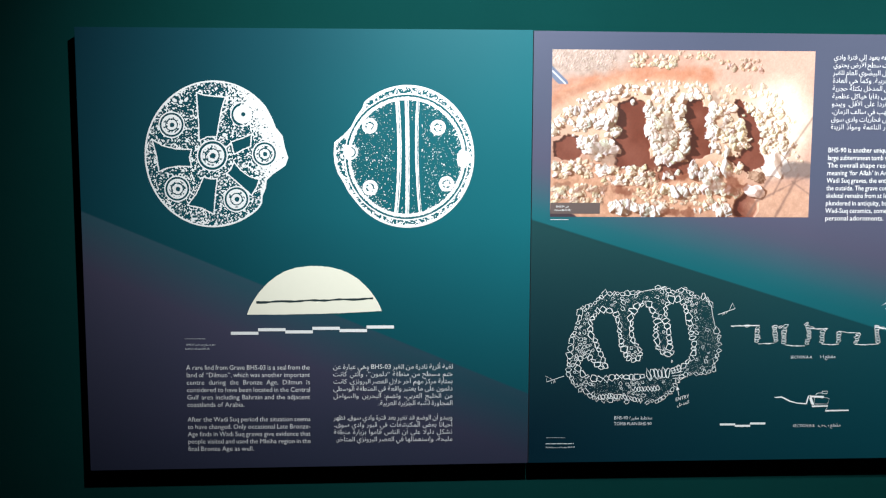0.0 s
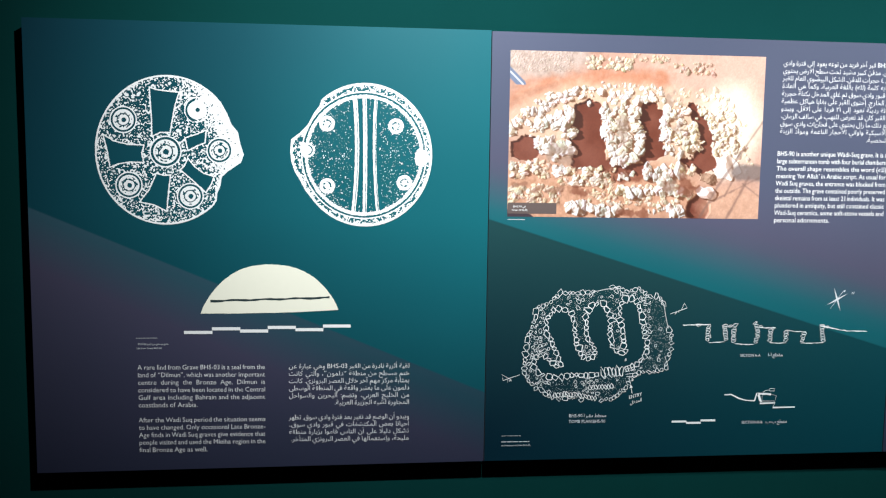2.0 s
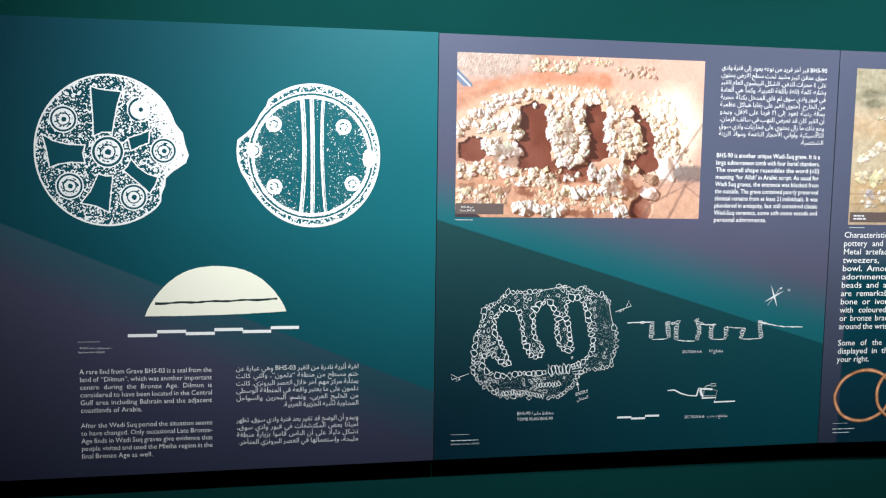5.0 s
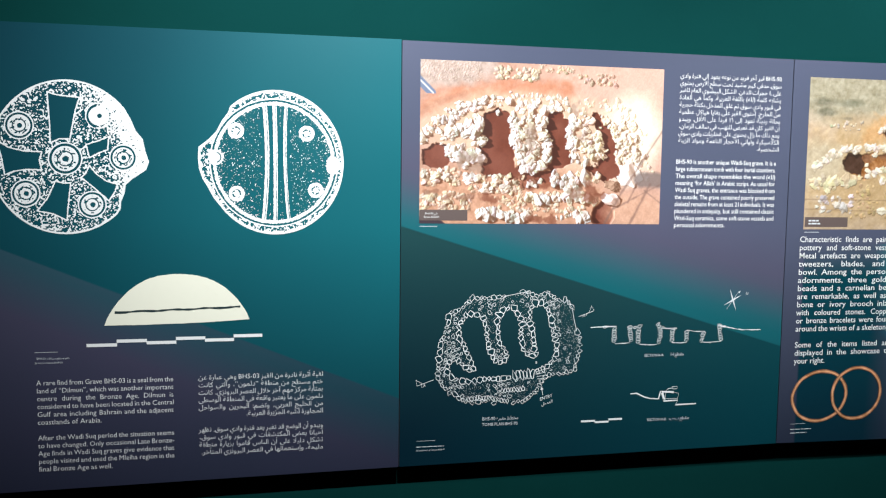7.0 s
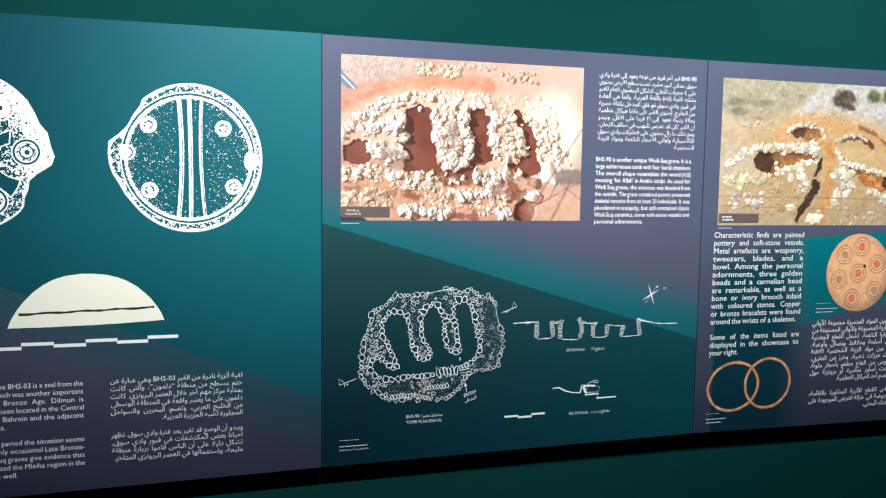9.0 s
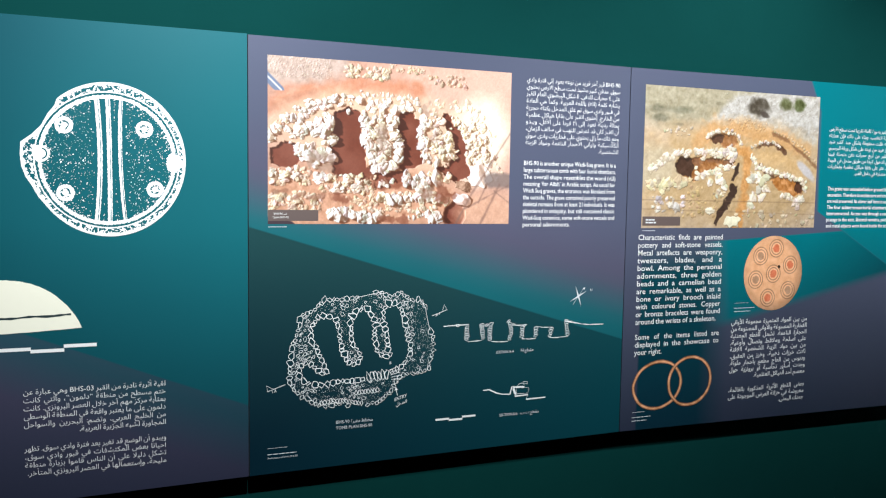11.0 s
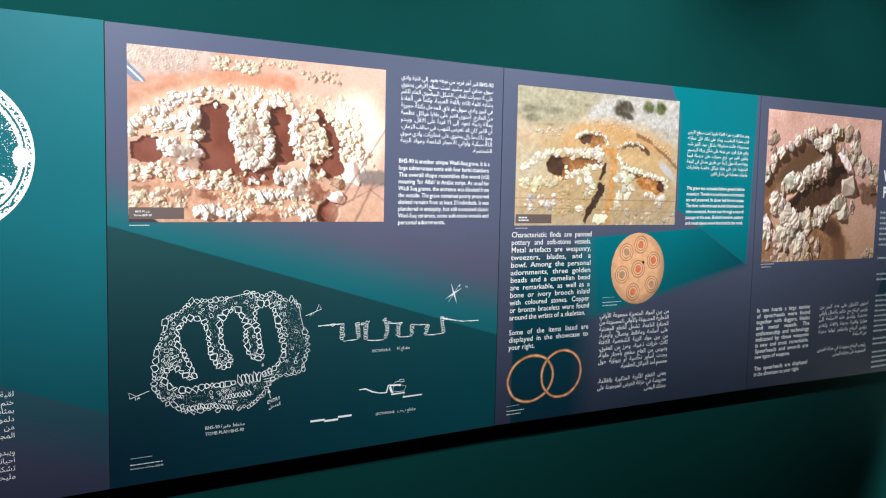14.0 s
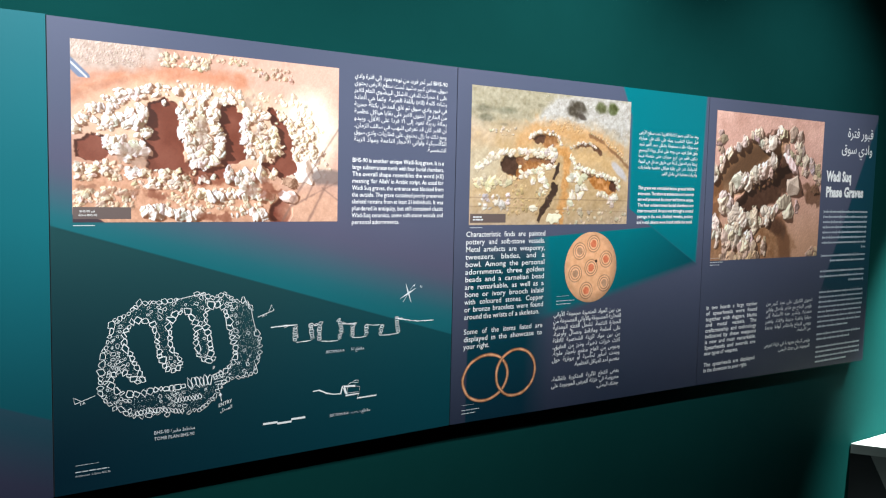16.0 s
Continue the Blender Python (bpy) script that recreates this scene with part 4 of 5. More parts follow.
        shadow = np.zeros_like(H)
        for k in range(1, self.h // 8):
            sx, sy = int(round(dx * k)), int(round(dy * k))
            other = np.roll(np.roll(H, -sy, 0), -sx, 1)
            over = other - H - slope * k / self.h
            if sx < 0:
                over[:, :-sx] = -1
            elif sx > 0:
                over[:, -sx:] = -1
            if sy < 0:
                over[:-sy, :] = -1
            elif sy > 0:
                over[-sy:, :] = -1
            shadow = np.maximum(shadow, np.clip(over * self.h * 0.6, 0, 1))
        direct = np.clip(lum, 0.12, 1.6) * (1 - 0.92 * shadow)
        a = np.array(sky)
        self.rgb = np.clip(self.rgb * (a + (1 - a) * direct[..., None]), 0, 255)

    def row(self, pts, step, r, tone, spread=0.0, upright=False, tall=0.8):
        for u, v, a in along([(p[0] * self.aspect, p[1]) for p in pts], step):
            rr = r * self.rng.choice((0.4, 0.55, 0.75, 1.0, 1.2))
            turn = self.rng.normal(1.57, 0.35) if upright else self.rng.uniform(0, 3.1)
            self.stone(u / self.aspect + self.rng.normal(0, spread) / self.aspect, v + self.rng.normal(0, spread), rr, tone, self.rng.uniform(0.42, 0.85), turn, tall)

    def scatter(self, n, box_, r, tone, tall=0.8):
        pts = self.rng.random((n, 2))
        for a, b in pts[np.argsort(pts[:, 1])]:
            self.stone(box_[0] + a * (box_[2] - box_[0]), box_[1] + b * (box_[3] - box_[1]), r * self.rng.uniform(0.5, 1.5), tone, self.rng.uniform(0.5, 0.9), self.rng.uniform(0, 3.1), tall)

    def print_on(self, parent, x0, z0, x1, z1, label, gain=1.0, tint=(1.0, 1.0, 1.03)):
        w, h = self.w + 1, self.h + 1
        xs = np.linspace(x0, x1, w)
        zs = np.linspace(z1, z0, h)
        co = np.zeros((h, w, 3), np.float32)
        co[..., 0], co[..., 1], co[..., 2] = xs[None, :], L1, zs[:, None]
        k = np.arange(h * w).reshape(h, w)
        quads = np.stack([k[:-1, :-1], k[1:, :-1], k[1:, 1:], k[:-1, 1:]], -1).reshape(-1, 4)
        me = bpy.data.meshes.new("photograph")
        me.vertices.add(h * w)
        me.vertices.foreach_set("co", co.ravel())
        me.loops.add(quads.size)
        me.loops.foreach_set("vertex_index", quads.ravel().astype(np.int32))
        me.polygons.add(len(quads))
        me.polygons.foreach_set("loop_start", np.arange(0, quads.size, 4, dtype=np.int32))
        me.update(calc_edges=True)
        att = me.color_attributes.new("Col", "FLOAT_COLOR", "POINT")
        rgba = np.ones((h * w, 4), np.float32)
        rgba[:, :3] = lin(self.rgb.reshape(-1, 3) * np.array(tint)) * gain
        att.data.foreach_set("color", rgba.ravel())
        me.materials.append(PHOTO)
        ob = new("photograph", me)
        ob.parent = parent
        tagged(ob, label)
        return ob


def photo_tomb(parent):
    p = Picture(560, 352, 1.58, 0.6)
    p.rgb[:] = (196, 152, 128)
    p.rgb += (p.noise(5) * 26 + p.noise(50, 2) * 16)[..., None]
    p.lay(p.blob(0.95, 0.25, 0.4, 0.4, 0, 0.8, 0.2) * 0.7, (224, 184, 160))
    p.lay(p.stroke([(0.029, 0.278), (0.134, 0.202), (0.336, 0.156), (0.585, 0.152)], 0.10, 0.08, 0.05) * 0.8, (196, 126, 90), 14)
    p.lay(p.stroke([(0.006, 0.318), (0.088, 0.244), (0.179, 0.199)], 0.035, 0.03, 0.02) * 0.6, (158, 100, 74))
    p.lay(p.blob(0.1, 0.04, 0.2, 0.11, 0, 0.4, 0.3) * 0.8, (182, 164, 148), 34)
    p.scatter(620, (0.0, 0.0, 0.24, 0.12), 0.0055, (200, 182, 166), 0.5)
    p.scatter(70, (0.29, 0.03, 0.47, 0.10), 0.015, (222, 204, 176))
    p.scatter(40, (0.46, 0.0, 0.62, 0.05), 0.011, (216, 190, 164))
    p.scatter(34, (0.64, 0.05, 0.80, 0.12), 0.015, (208, 174, 146))
    p.lay(p.stroke([(-0.02, 0.10), (0.045, 0.2)], 0.05, 0.006) * np.clip((0.205 - p.v) / 0.004, 0, 1), (104, 118, 140))
    p.lay(p.stroke([(0.0, 0.125), (0.05, 0.2)], 0.010, 0.005), (206, 206, 206))
    # the mound and the slope in front
    p.lay(p.blob(0.45, 0.44, 0.45, 0.26, 0.05, 0.3, 0.15) * 0.8, (226, 190, 156), 20)
    p.lay(p.blob(0.86, 0.46, 0.13, 0.27, 0.3, 0.6, 0.2), (252, 234, 204), 12)
    p.lay(p.blob(0.3, 0.84, 0.5, 0.2, 0, 0.4, 0.2), (212, 160, 126), 30)
    # burial chambers: red earth floors far below the stones
    red = np.array((120.0, 62, 44)) + p.noise(9)[..., None] * 20 + (p.v[..., None] - 0.5) * 34
    holes = (
        [(0.011, 0.548), (0.064, 0.507), (0.116, 0.521), (0.122, 0.59), (0.111, 0.652), (0.041, 0.657), (0.011, 0.64)],
        [(0.253, 0.327), (0.303, 0.285), (0.361, 0.309), (0.359, 0.407), (0.372, 0.517), (0.376, 0.596), (0.402, 0.667), (0.467, 0.673), (0.537, 0.651), (0.553, 0.678), (0.521, 0.727), (0.435, 0.745), (0.336, 0.721), (0.286, 0.71), (0.247, 0.679), (0.234, 0.57), (0.243, 0.429)],
        [(0.521, 0.289), (0.558, 0.275), (0.585, 0.314), (0.6, 0.41), (0.595, 0.507), (0.614, 0.603), (0.585, 0.645), (0.542, 0.662), (0.521, 0.639), (0.534, 0.542), (0.502, 0.495), (0.502, 0.399)],
        [(0.7, 0.286), (0.72, 0.275), (0.743, 0.336), (0.773, 0.37), (0.781, 0.435), (0.808, 0.483), (0.8, 0.579), (0.828, 0.669), (0.822, 0.711), (0.761, 0.716), (0.689, 0.666), (0.679, 0.637), (0.73, 0.628), (0.751, 0.565), (0.743, 0.475), (0.72, 0.386)],
    )
    for pts in holes:
        m = np.clip((p.within(pts) + 0.030 * p.noise(24, 3)) / 0.008 + 0.5, 0, 1)
        p.lay(m, red)
        p.dig(m, 0.014)
    p.lay(p.stroke([(0.25, 0.366), (0.245, 0.523), (0.261, 0.695)], 0.05, 0.04, 0.03) * 0.6, (104, 54, 38))
    p.lay(p.stroke([(0.51, 0.351), (0.521, 0.623)], 0.05, 0.04, 0.03) * 0.5, (104, 54, 38))
    white, warm = (255, 246, 230), (255, 240, 208)
    # far ring of stones
    p.row([(0.006, 0.51), (0.029, 0.424), (0.088, 0.36), (0.157, 0.294), (0.236, 0.265), (0.325, 0.244), (0.37, 0.225)], 0.008, 0.026, white, 0.020, False, 1.2)
    p.row([(0.012, 0.425), (0.076, 0.376)], 0.012, 0.018, (214, 178, 146), 0.02)
    p.row([(0.375, 0.209), (0.446, 0.195), (0.521, 0.198), (0.585, 0.209)], 0.009, 0.015, white, 0.007, True)
    p.row([(0.38, 0.264), (0.457, 0.25), (0.564, 0.251), (0.606, 0.264)], 0.008, 0.022, white, 0.018)
    p.row([(0.637, 0.253), (0.7, 0.224), (0.73, 0.246), (0.792, 0.25), (0.852, 0.311), (0.892, 0.408), (0.912, 0.474)], 0.010, 0.020, warm, 0.022, tall=0.5)
    # walls between the chambers, heaped with stones
    for path, r, spread, tone in (
        ([(0.088, 0.452), (0.168, 0.433), (0.213, 0.415), (0.227, 0.492)], 0.030, 0.022, white),
        ([(0.116, 0.521), (0.134, 0.59), (0.208, 0.571), (0.23, 0.602)], 0.030, 0.020, white),
        ([(0.225, 0.321), (0.234, 0.398)], 0.026, 0.014, white),
        ([(0.375, 0.319), (0.383, 0.422), (0.397, 0.548), (0.424, 0.626), (0.467, 0.657), (0.505, 0.623)], 0.030, 0.011, white),
        ([(0.435, 0.308), (0.424, 0.404), (0.446, 0.514), (0.467, 0.593)], 0.028, 0.022, (246, 230, 206)),
        ([(0.489, 0.304), (0.487, 0.416), (0.51, 0.511), (0.516, 0.575)], 0.028, 0.012, white),
        ([(0.611, 0.328), (0.611, 0.425), (0.618, 0.538), (0.632, 0.603)], 0.026, 0.010, white),
        ([(0.658, 0.325), (0.669, 0.422), (0.684, 0.535), (0.669, 0.601)], 0.028, 0.022, (255, 240, 210)),
        ([(0.72, 0.403), (0.739, 0.5), (0.741, 0.582)], 0.024, 0.010, warm),
        ([(0.751, 0.319), (0.786, 0.382), (0.817, 0.487), (0.817, 0.595)], 0.020, 0.010, warm),
        ([(0.832, 0.379), (0.862, 0.493), (0.882, 0.609)], 0.020, 0.030, warm),
    ):
        p.row(path, 0.0055, r * 1.1, tone, spread * 1.2, False, 1.15)
    # tumbled rows in front
    for area, n, r in (((0.0, 0.66, 0.16, 0.76), 60, 0.016), ((0.18, 0.70, 0.42, 0.80), 90, 0.015), ((0.40, 0.80, 0.68, 0.92), 70, 0.015), ((0.0, 0.80, 0.22, 0.92), 60, 0.015), ((0.30, 0.82, 0.48, 0.96), 60, 0.014), ((0.80, 0.34, 0.92, 0.64), 46, 0.013)):
        p.scatter(n, area, r, (240, 214, 184))
    p.lay(p.stroke([(0.413, 0.762), (0.5, 0.744), (0.574, 0.734)], 0.05, 0.02, 0.03) * 0.8, (136, 76, 54), 20)
    p.row([(0.006, 0.694), (0.064, 0.7), (0.122, 0.714)], 0.009, 0.026, (246, 226, 200), 0.016, False, 1.2)
    p.row([(0.179, 0.712), (0.236, 0.719)], 0.008, 0.030, white, 0.012, False, 1.2)
    p.row([(0.253, 0.789), (0.314, 0.748), (0.359, 0.739), (0.37, 0.786)], 0.009, 0.028, (250, 230, 204), 0.016, False, 1.2)
    p.row([(0.435, 0.75), (0.489, 0.736)], 0.012, 0.024, white, 0.008, True, 1.2)
    p.row([(0.542, 0.703), (0.553, 0.742), (0.606, 0.717), (0.637, 0.765)], 0.008, 0.036, white, 0.016, True, 1.3)
    p.row([(0.012, 0.87), (0.088, 0.861), (0.145, 0.837), (0.208, 0.875)], 0.009, 0.024, (246, 222, 192), 0.018)
    p.row([(0.325, 0.819), (0.37, 0.834), (0.413, 0.817)], 0.011, 0.022, (240, 212, 180), 0.018)
    p.row([(0.44, 0.841), (0.51, 0.84), (0.574, 0.831), (0.637, 0.838), (0.7, 0.845)], 0.015, 0.036, white, 0.008, True, 1.2)
    p.row([(0.23, 0.93), (0.303, 0.942), (0.391, 0.952), (0.446, 0.96)], 0.017, 0.040, white, 0.010, True, 1.2)
    p.row([(0.564, 0.96), (0.627, 0.943), (0.7, 0.951)], 0.016, 0.036, white, 0.010, True, 1.2)
    m = p.blob(0.753, 0.934, 0.048, 0.085, 0.2, 0.2, 0.3)
    p.lay(m, (122, 62, 46), 20)
    p.dig(m, 0.02)
    p.scatter(24, (0.60, 0.68, 0.74, 0.86), 0.026, (246, 224, 196))
    p.stone(0.671, 0.699, 0.064, white, 0.55, 1.5, 0.9)
    p.stone(0.792, 0.753, 0.056, (206, 164, 136), 0.6, 0.2)
    p.stone(0.786, 0.843, 0.080, white, 0.6, 0.1)
    p.stone(0.867, 0.693, 0.090, white, 0.9, 0.7, 0.5)
    p.stone(0.601, 0.782, 0.045, white, 0.6, 1.3)
    p.lay(p.blob(0.9, 0.92, 0.14, 0.12, 0, 0.6, 0.2) * 0.7, (226, 176, 142), 20)
    p.scatter(26, (0.86, 0.55, 0.97, 0.74), 0.013, (246, 224, 196))
    p.sunlit((-0.68, -0.3), 0.52, (0.52, 0.40, 0.31), 0.0003, 0.5)
    for pts, w in (([(0.627, 0.814), (0.72, 0.825)], 0.045), ([(0.446, 0.976), (0.542, 0.973)], 0.03), ([(0.684, 0.755), (0.736, 0.811)], 0.05), ([(0.247, 0.836), (0.303, 0.854)], 0.03), ([(0.391, 0.707), (0.457, 0.721)], 0.03)):
        p.lay(p.stroke(pts, w, 0.02, 0.05) * 0.75, (134, 78, 56), 18)
    # shade that the taller stones throw over the heaps
    for pts, w in (([(0.435, 0.403), (0.457, 0.498)], 0.06), ([(0.179, 0.58), (0.23, 0.586)], 0.07), ([(0.616, 0.263), (0.653, 0.285)], 0.05), ([(0.658, 0.39), (0.669, 0.455)], 0.035), ([(0.168, 0.643), (0.23, 0.664)], 0.05), ([(0.627, 0.814), (0.669, 0.764)], 0.05)):
        p.lay(p.stroke(pts, w, 0.03, 0.06) * 0.62, (158, 132, 112), 24)
    for pts in ([(0.023, 0.805), (0.07, 0.795)], [(0.088, 0.843), (0.134, 0.822)], [(0.157, 0.845), (0.208, 0.829)]):
        p.lay(p.stroke(pts, 0.022, 0.012, 0.02) * 0.7, (150, 102, 78), 14)
    # shadows of a pole and of camera gear in the old photo
    p.lay(p.stroke([(0.915, 0.71), (1.02, 0.715)], 0.095, 0.02, 0.01) * 0.85, (128, 112, 104))
    for a, w in (([(1.0, 0.40), (0.83, 0.80), (0.76, 1.0)], 0.014), ([(0.955, 0.74), (0.87, 1.0)], 0.016), ([(1.0, 0.74), (0.8, 0.9)], 0.009), ([(0.93, 0.78), (1.0, 0.86)], 0.009), ([(0.90, 0.73), (0.86, 0.86)], 0.009)):
        p.lay(p.stroke(a, w, 0.010, 0.006) * 0.55, (126, 96, 84))
    p.lay(p.within([(-0.01, 0.955), (0.05, 0.965), (0.09, 0.985), (0.11, 1.01), (-0.01, 1.01)]) / 0.006 + 0.5, (66, 54, 62))
    p.rgb *= (1 + 0.05 * p.noise(120, 2))[..., None]
    return p.print_on(parent, 0.0475, 0.7025, 0.7615, 1.1515, "printed photo of a sunlit tomb of pale stones", 0.84)


def photo_clover(parent):
    p = Picture(430, 268, 1.59, 0.55)
    p.rgb[:] = (190, 164, 126)
    p.rgb += (p.noise(5) * 22 + p.noise(40, 2) * 16)[..., None]
    hill = np.clip((0.26 - p.v + 0.05 * p.noise(6)) / 0.10 + 0.5, 0, 1)
    p.lay(hill, (166, 154, 118), 26)
    p.lay(p.within([(0.348, 0.235), (0.51, 0.014), (0.742, -0.015), (1.007, -0.005), (1.015, 0.389), (0.805, 0.303), (0.561, 0.252)]) / 0.05 + 0.5 + 0.8 * p.noise(14), (186, 178, 156), 34)
    p.scatter(300, (0.42, 0.02, 1.0, 0.27), 0.0055, (206, 198, 178))
    p.scatter(60, (0.44, 0.20, 0.68, 0.28), 0.009, (220, 192, 156))
    p.lay(p.blob(0.5, 0.62, 0.62, 0.36, 0, 0.6, 0.25) * 0.7, (196, 160, 102), 22)
    p.lay(p.stroke([(0.289, 0.379), (0.38, 0.276), (0.547, 0.28), (0.749, 0.318), (0.916, 0.416)], 0.12, 0.08, 0.06) * 0.8, (206, 154, 92), 24)
    p.lay(p.stroke([(0.668, 0.462), (0.795, 0.481), (0.892, 0.551)], 0.10, 0.06, 0.05) * 0.8, (208, 168, 108), 20)
    p.lay(p.blob(0.933, 0.567, 0.07, 0.035, 0.7, 0.5, 0.3) * 0.8, (196, 192, 184))
    p.lay(p.blob(0.068, 0.572, 0.13, 0.14, 0, 0.6, 0.3) * 0.7, (196, 180, 142), 20)
    p.hgt += 0.006 * p.noise(12, 3)
    for u, v, a, b, c in ((0.069, 0.155, 0.045, 0.026, (116, 110, 82)), (0.192, 0.165, 0.06, 0.026, (126, 122, 92)), (0.082, 0.222, 0.045, 0.022, (118, 112, 84)), (0.182, 0.262, 0.03, 0.014, (134, 120, 88)), (0.399, 0.098, 0.02, 0.014, (136, 126, 96)), (0.313, 0.098, 0.02, 0.014, (140, 130, 98))):
        p.lay(p.blob(u, v, a, b, 0, 0.8, 0.6) * 0.8, c, 30)
    for u, v, a, b, c in ((0.633, 0.103, 0.060, 0.066, (84, 76, 60)), (0.794, 0.075, 0.042, 0.054, (88, 90, 52)), (0.871, 0.077, 0.034, 0.046, (88, 94, 52))):
        p.lay(p.blob(u, v, a, b, 0, 0.45, 0.5), c, 46)
    p.lay(p.blob(0.668, 0.16, 0.03, 0.02, 0.3, 0.5, 0.4) * 0.8, (64, 54, 44))
    pale, cream = (244, 228, 196), (250, 236, 200)
    p.scatter(22, (0.09, 0.28, 0.26, 0.34), 0.012, (222, 204, 172))

    def pit(pts, colour, wob=20, depth=0.012, rag=0.03):
        m = np.clip((p.within(pts) + rag * p.noise(22, 3)) / 0.010 + 0.5, 0, 1)
        p.lay(m, colour, wob)
        p.dig(m, depth)

    # four chambers and the passage
    pit([(0.355, 0.352), (0.412, 0.309), (0.485, 0.307), (0.522, 0.345), (0.512, 0.394), (0.453, 0.404), (0.387, 0.392)], (164, 112, 64), 40)
    pit([(0.355, 0.352), (0.4, 0.317), (0.435, 0.329), (0.426, 0.375), (0.38, 0.386)], (86, 56, 36))
    p.lay(p.stroke([(0.521, 0.426), (0.58, 0.449), (0.57, 0.64), (0.56, 0.821), (0.528, 1.001)], 0.075, 0.03, 0.03), (204, 146, 80), 26)
    pit([(0.169, 0.547), (0.197, 0.497), (0.293, 0.496), (0.417, 0.489), (0.505, 0.513), (0.471, 0.551), (0.373, 0.58), (0.324, 0.6), (0.275, 0.664), (0.239, 0.638), (0.184, 0.605)], (168, 112, 60), 60)
    p.lay(p.stroke([(0.269, 0.515), (0.371, 0.51), (0.486, 0.521)], 0.03, 0.02, 0.05) * 0.8, (124, 82, 52), 40)
    pit([(0.169, 0.547), (0.197, 0.501), (0.253, 0.503), (0.266, 0.555), (0.262, 0.633), (0.236, 0.631), (0.187, 0.605)], (70, 44, 28))
    p.lay(p.stroke([(0.623, 0.405), (0.666, 0.376), (0.734, 0.378), (0.779, 0.404), (0.799, 0.44)], 0.026, 0.012, 0.03), (96, 64, 40), 20)
    p.lay(p.stroke([(0.652, 0.541), (0.685, 0.584), (0.735, 0.618)], 0.028, 0.014, 0.03), (104, 68, 42), 20)
    pit([(0.721, 0.634), (0.811, 0.607), (0.894, 0.636), (0.917, 0.701), (0.91, 0.754), (0.849, 0.76), (0.772, 0.721)], (186, 122, 60), 60)
    pit([(0.856, 0.628), (0.901, 0.637), (0.917, 0.701), (0.91, 0.751), (0.88, 0.74), (0.868, 0.684)], (82, 48, 30))
    p.lay(p.stroke([(0.721, 0.292), (0.805, 0.341), (0.917, 0.445), (0.998, 0.535)], 0.024, 0.012, 0.02) * 0.8, (128, 88, 54))
    # boulders round them
    p.row([(0.332, 0.34), (0.381, 0.303), (0.45, 0.292), (0.518, 0.315), (0.54, 0.385)], 0.007, 0.017, pale, 0.008)
    p.row([(0.46, 0.403), (0.498, 0.428), (0.431, 0.435)], 0.008, 0.016, pale, 0.008)
    p.row([(0.597, 0.407), (0.651, 0.363), (0.722, 0.366), (0.779, 0.393)], 0.008, 0.014, pale, 0.006)
    p.row([(0.72, 0.28), (0.819, 0.321), (0.93, 0.425), (1, 0.506)], 0.010, 0.013, (222, 192, 150), 0.010)
    p.row([(0.035, 0.59), (0.099, 0.519), (0.188, 0.467), (0.291, 0.449), (0.416, 0.454), (0.509, 0.445)], 0.0075, 0.026, pale, 0.014, tall=0.5)
    p.row([(0.416, 0.477), (0.5, 0.481)], 0.010, 0.030, cream, 0.012, tall=0.5)
    p.row([(0.602, 0.457), (0.619, 0.525), (0.67, 0.553), (0.756, 0.591), (0.846, 0.613), (0.928, 0.653), (0.936, 0.729)], 0.0065, 0.022, cream, 0.010, tall=0.6)
    p.row([(0.029, 0.675), (0.113, 0.707), (0.202, 0.679), (0.253, 0.651)], 0.009, 0.036, (240, 220, 172), 0.020, tall=0.45)
    p.row([(0.343, 0.604), (0.419, 0.574), (0.501, 0.544)], 0.008, 0.024, pale, 0.010, tall=0.5)
    p.row([(0.296, 0.623), (0.405, 0.628), (0.445, 0.698), (0.416, 0.769)], 0.010, 0.036, cream, 0.018, tall=0.4)
    p.row([(0.592, 0.612), (0.672, 0.636), (0.702, 0.708), (0.632, 0.783), (0.59, 0.856)], 0.009, 0.036, cream, 0.022, tall=0.4)
    p.row([(0.801, 0.761), (0.857, 0.807), (0.924, 0.786), (0.872, 0.853)], 0.010, 0.028, pale, 0.016, tall=0.5)
    p.scatter(24, (0.05, 0.78, 0.22, 0.90), 0.024, (230, 218, 194), tall=0.6)
    p.scatter(50, (0.50, 0.88, 1.0, 1.0), 0.018, (222, 202, 164), tall=0.6)
    p.scatter(60, (0.22, 0.70, 0.44, 0.92), 0.016, (206, 176, 124), tall=0.5)
    pit([(0.517, 0.513), (0.535, 0.519), (0.525, 0.588), (0.5, 0.657), (0.485, 0.654), (0.507, 0.579)], (60, 42, 30), 12, 0.006, 0.02)
    pit([(0.485, 0.672), (0.525, 0.695), (0.507, 0.777), (0.469, 0.867), (0.425, 0.938), (0.411, 0.986), (0.393, 0.973), (0.419, 0.876), (0.448, 0.804), (0.481, 0.732)], (60, 42, 30), 16, 0.006, 0.025)
    for u, v, r, q, t in ((0.497, 0.95, 0.085, 0.50, 0.0), (0.373, 0.876, 0.050, 0.6, 0.1), (0.628, 0.616, 0.045, 0.5, 0.1), (0.601, 0.829, 0.045, 0.8, 1.4), (0.194, 0.684, 0.05, 0.5, -0.2)):
        p.stone(u, v, r, cream, q, t, 0.35)
    p.sunlit((-0.35, -0.7), 0.95, (0.56, 0.52, 0.46), 0.0006)
    p.lay(p.stroke([(0.0, 0.80), (1.0, 0.81)], 0.006, 0.008) * 0.55, (120, 94, 66))
